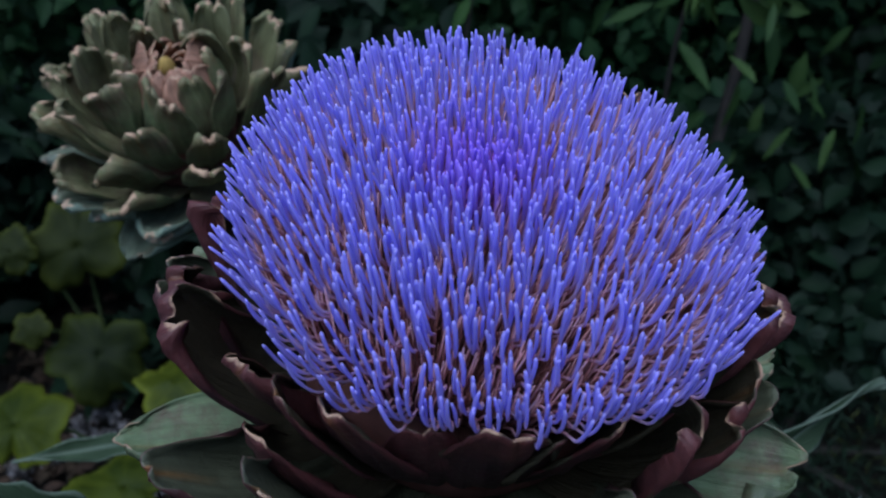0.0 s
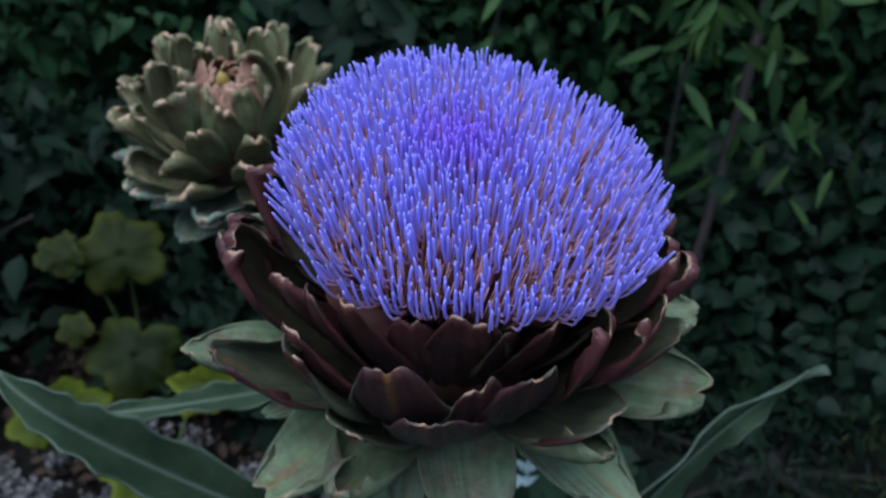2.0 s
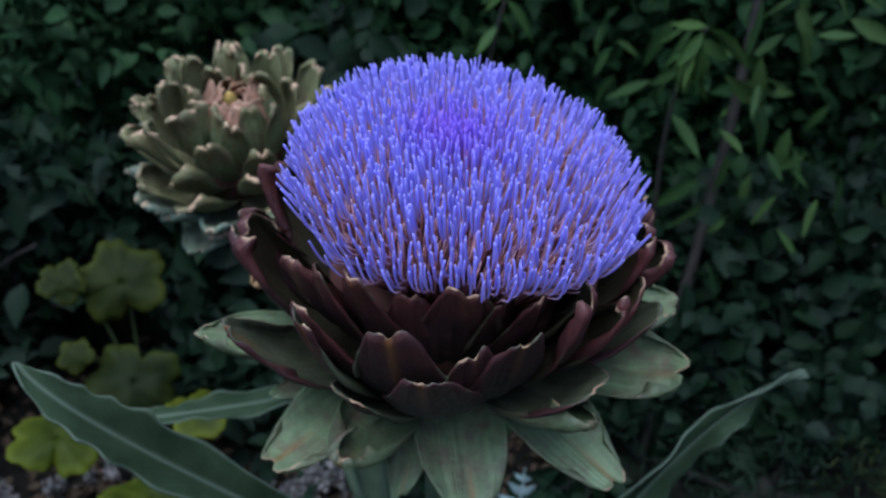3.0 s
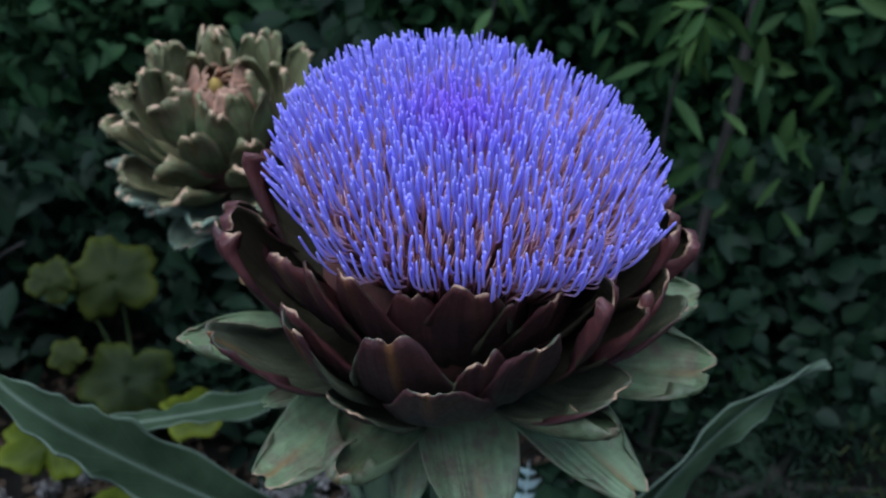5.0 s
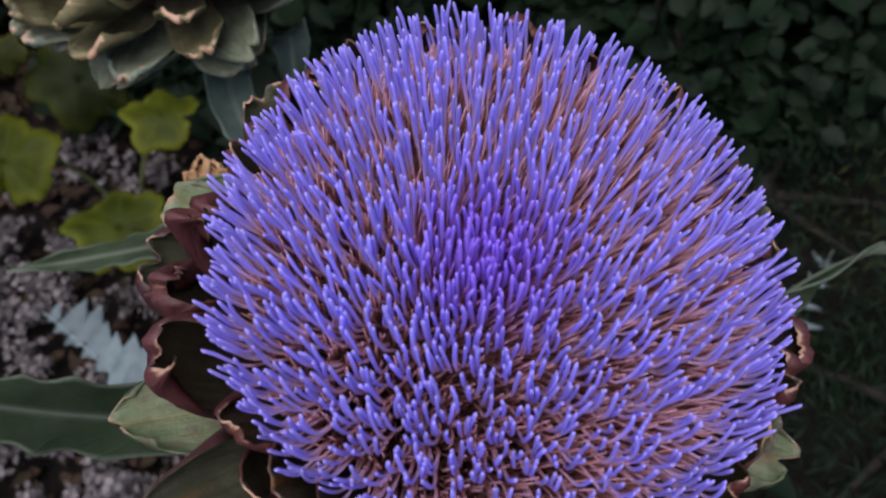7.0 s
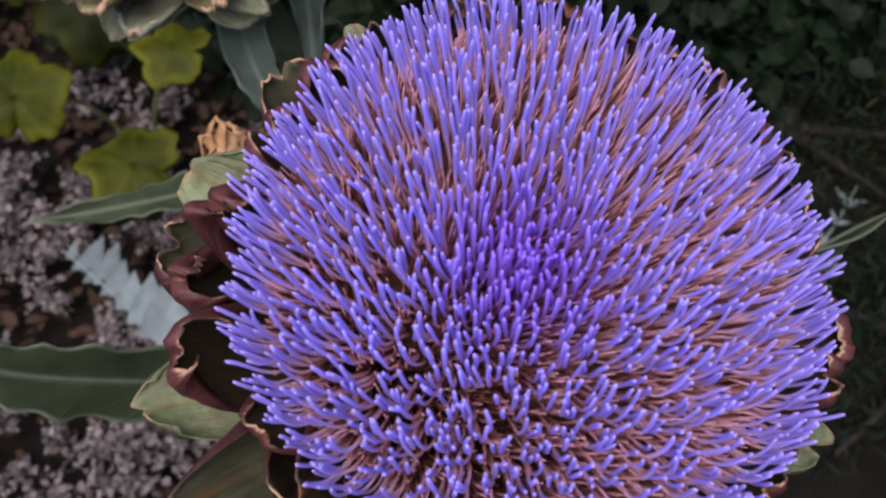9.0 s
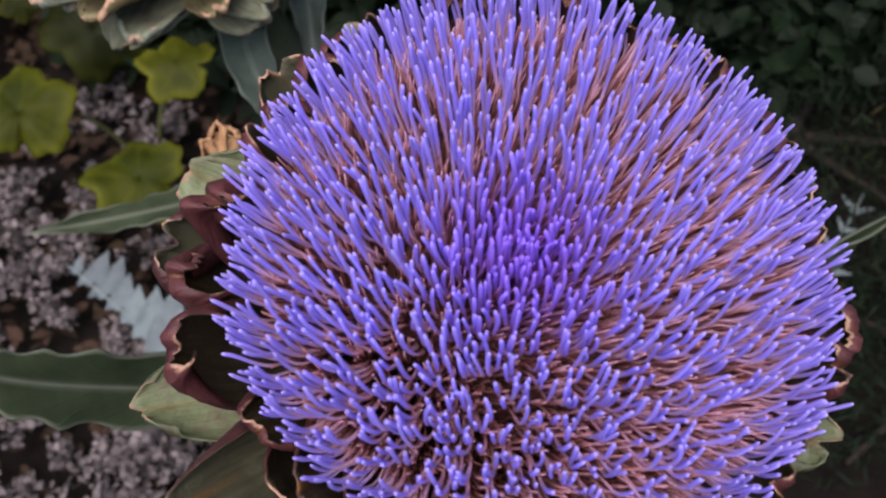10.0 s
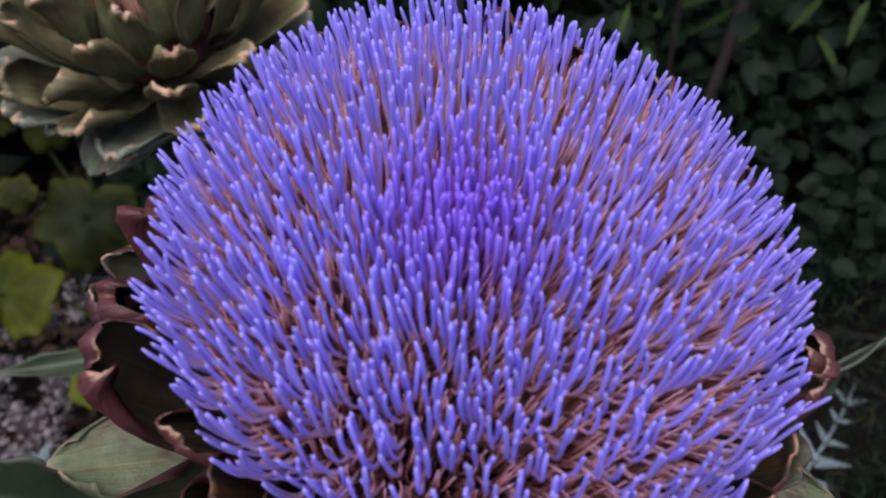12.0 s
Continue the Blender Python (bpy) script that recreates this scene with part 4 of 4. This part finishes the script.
def shrub(at, radii, n, mat, size, kind, seed, label, limbs=7, lean=(0, -0.5, 0.7), clumps=40, name="shrub"):
    """A bush: short trunk, limbs, and a crown of leaf clumps with gaps."""
    rng = np.random.RandomState(seed)
    root = tagged(empty(name, Matrix.Translation(at)), label, "shrub", "cushion plants" if "cushion" in label else "bushes behind the flower")
    rx, ry, rz = radii
    v, f = tube([(0, 0, -0.03), (0.01, 0, rz * 0.2), (0.0, 0.01, rz * 0.45)], [0.022, 0.018, 0.012], 8, 0.1, random.Random(seed))
    mesh_object("trunk", v, f, M_TWIG, root)
    for k in range(limbs):
        a = 2 * math.pi * k / limbs + rng.uniform(-0.3, 0.3)
        e = np.array([rx * 0.75 * math.cos(a), ry * 0.75 * math.sin(a), rz * (rng.uniform(0.7, 1.7) if rz > 0.15 else rng.uniform(0.1, 0.5))])
        v, f = tube(bezier([(0, 0, rz * 0.15 * rng.uniform(0.2, 1.5)), (e[0] * 0.3, e[1] * 0.3, e[2] * 0.7), e], 9), np.linspace(0.011, 0.003, 9), 6)
        mesh_object("limb", v, f, M_TWIG, root)
    cs = []
    while len(cs) < clumps:
        q = rng.uniform(-1, 1, 3)
        if 0.35 < np.linalg.norm(q) < 1:
            cs.append(q * (rx, ry, rz) + (0, 0, rz * 1.0))
    cs = np.array(cs)
    spots = cs[rng.randint(0, clumps, n)] + rng.normal(0, 1, (n, 3)) * (rx * 0.16, ry * 0.16, rz * 0.16)
    spots[:, 2] = np.maximum(spots[:, 2], 0.01)
    crown("crown", root, mat, spots, size, kind, seed + 1, lean, 0.6)
    return root


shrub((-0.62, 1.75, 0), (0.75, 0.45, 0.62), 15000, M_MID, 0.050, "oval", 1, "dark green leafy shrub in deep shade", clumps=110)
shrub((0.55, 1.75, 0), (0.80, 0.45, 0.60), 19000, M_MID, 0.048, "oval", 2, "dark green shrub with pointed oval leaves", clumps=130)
shrub((1.45, 1.70, 0), (0.65, 0.5, 0.60), 7600, M_LANCE, 0.062, "lance", 3, "green shrub with narrow pointed leaves", clumps=90)
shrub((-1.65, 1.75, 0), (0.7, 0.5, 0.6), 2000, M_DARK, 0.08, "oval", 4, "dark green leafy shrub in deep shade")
# only the hedge's lower part is seen; the added height blocks sky light
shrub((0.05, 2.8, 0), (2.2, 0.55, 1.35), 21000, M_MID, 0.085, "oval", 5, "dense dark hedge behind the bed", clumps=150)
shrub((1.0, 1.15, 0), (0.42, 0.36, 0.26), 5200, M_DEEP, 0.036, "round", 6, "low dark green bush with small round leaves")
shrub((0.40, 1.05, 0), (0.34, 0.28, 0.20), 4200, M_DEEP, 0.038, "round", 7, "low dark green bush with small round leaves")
shrub((0.78, 0.55, 0), (0.30, 0.30, 0.09), 3400, M_FEATHER, 0.02, "needle", 8, "low feathery yellow-green cushion plant", clumps=70, limbs=5)
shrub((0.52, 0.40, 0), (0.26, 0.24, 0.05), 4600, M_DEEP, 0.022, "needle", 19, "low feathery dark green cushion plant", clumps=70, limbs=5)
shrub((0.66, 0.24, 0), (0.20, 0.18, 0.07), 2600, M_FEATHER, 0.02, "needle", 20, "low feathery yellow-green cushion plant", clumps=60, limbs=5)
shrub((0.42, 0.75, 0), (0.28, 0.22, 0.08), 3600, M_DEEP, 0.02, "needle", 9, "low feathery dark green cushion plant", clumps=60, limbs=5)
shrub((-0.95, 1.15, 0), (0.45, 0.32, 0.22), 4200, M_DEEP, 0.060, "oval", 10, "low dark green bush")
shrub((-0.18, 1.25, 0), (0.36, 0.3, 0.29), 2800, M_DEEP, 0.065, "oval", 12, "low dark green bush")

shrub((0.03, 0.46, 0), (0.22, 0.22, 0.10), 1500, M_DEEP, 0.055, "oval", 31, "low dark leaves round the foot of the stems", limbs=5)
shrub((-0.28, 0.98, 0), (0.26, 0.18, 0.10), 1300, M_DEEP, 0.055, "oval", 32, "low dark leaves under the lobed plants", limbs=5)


def shoot(points, leaves, seed, label, leafy=13):
    """A thin upright shoot with fresh lance-shaped leaves."""
    root = tagged(empty("leafy_shoot", Matrix.Translation(points[0])), label, "plant", "leafy shoots")
    path = bezier([Vector(p) - Vector(points[0]) for p in points], 30)
    v, f = tube(path, np.linspace(0.005, 0.0018, 30), 7)
    mesh_object("stalk", v, f, M_TWIG, root)
    for k in range(leaves):
        p = path[29 - int(k * leafy / leaves)]
        crown("leaf", root, M_FRESH, [p], 0.058, "lance", seed * 40 + k, (0, -0.7, 0.6), 0.5, 0.9)


shoot([(0.00, 0.92, -0.02), (0.0, 0.90, 0.35), (0.02, 0.87, 0.58), (0.075, 0.885, 0.72)], 11, 2, "thin shoot with fresh green lance leaves")
shoot([(0.30, 0.95, -0.02), (0.26, 0.90, 0.40), (0.27, 0.85, 0.60), (0.315, 0.835, 0.655)], 11, 3, "thin shoot with fresh green lance leaves", 6)


def small_tree():
    """A young tree whose slanting stem shows among the bushes; its crown is added out of view over the bed behind, to
    shade it.
    """
    root = tagged(empty("small_tree", pose(0.27, 0.86, 0)), "young tree with a thin dark slanting stem and an added unseen crown that shades the bed", "tree")
    stem = bezier([(0.0, 0, -0.03), (0.05, 0.03, 0.30), (0.13, 0.08, 0.50), (0.19, 0.10, 0.78), (0.20, 0.25, 1.5)], 34)
    v, f = tube(stem, np.linspace(0.0095, 0.0055, 34), 9, 0.12, random.Random(5))
    mesh_object("trunk", v, f, M_TWIG, root)
    rng = np.random.RandomState(77)
    spots = []
    # limbs and crown above the view, added to keep light off the plants behind
    for k in range(13):
        e = np.array([rng.uniform(-2.2, 1.9), rng.uniform(-0.25, 2.2), rng.uniform(1.35, 2.5)])
        s0 = stem[-1 - rng.randint(0, 8)]
        limb = bezier([s0, (s0 + e) / 2 + (0, 0, 0.25), e], 12)
        v, f = tube(limb, np.linspace(0.010, 0.003, 12), 6)
        mesh_object("limb", v, f, M_TWIG, root)
        for q in range(46):
            c = limb[rng.randint(5, 12)]
            p = c + rng.normal(0, 0.17, 3)
            if p[2] > 1.15:
                spots.append(p)
    low = [stem[rng.randint(11, 25)] + rng.normal(0, 1, 3) * (0.10, 0.05, 0.06) for k in range(120)]
    crown("low_branch_leaves", root, M_LANCE, np.array(low), 0.066, "lance", 79, (0, -0.6, 0.7), 0.45, 1.0)
    crown("crown", root, M_MID, np.array(spots), 0.11, "oval", 78, (0, 0, 1), 0.6, 0.3)


small_tree()


# ---- grey ground cover ----
def ground_cover():
    rng = np.random.RandomState(21)
    spots = []
    while len(spots) < 32000:
        x, y = rng.uniform(-1.15, -0.06), rng.uniform(-0.20, 0.86)
        h = noise.noise((x * 13, y * 13, 5.0))
        rim = min(x + 1.15, -0.06 - x, y + 0.20, 0.86 - y) * 4
        if h + 0.6 * noise.noise((x * 34, y * 34, 1.0)) > 0.0 + max(0.0, 0.5 - rim):
            c = np.array((x, y, 0.014 + 0.07 * max(0.0, h) + rng.uniform(0, 0.028)))
            spots += [c + rng.normal(0, 0.0055, 3) for q in range(14)]
    return tagged(crown("ground_cover", None, M_GREYCOVER, np.array(spots), 0.0095, "round", 22, (0, -0.2, 0.8), 1.2, 0.0), "grey-pink dry woolly ground cover over dark soil", "ground cover")


ground_cover()


def leaf_litter():
    rng = np.random.RandomState(33)
    spots = np.array([(rng.uniform(-1.2, 0.15), rng.uniform(-0.2, 1.3), rng.uniform(0.004, 0.016)) for k in range(4500)])
    spots[:, 2] += [0.02 * noise.noise((x * 3, (y - 0.7) * 3, 0)) for x, y in spots[:, :2]]
    return tagged(crown("leaf_litter", None, M_LITTER, spots, 0.024, "oval", 34, (0, 0, 1.0), 0.35, 0.0), "dry brown leaf litter lying on the soil", "leaf litter")


leaf_litter()
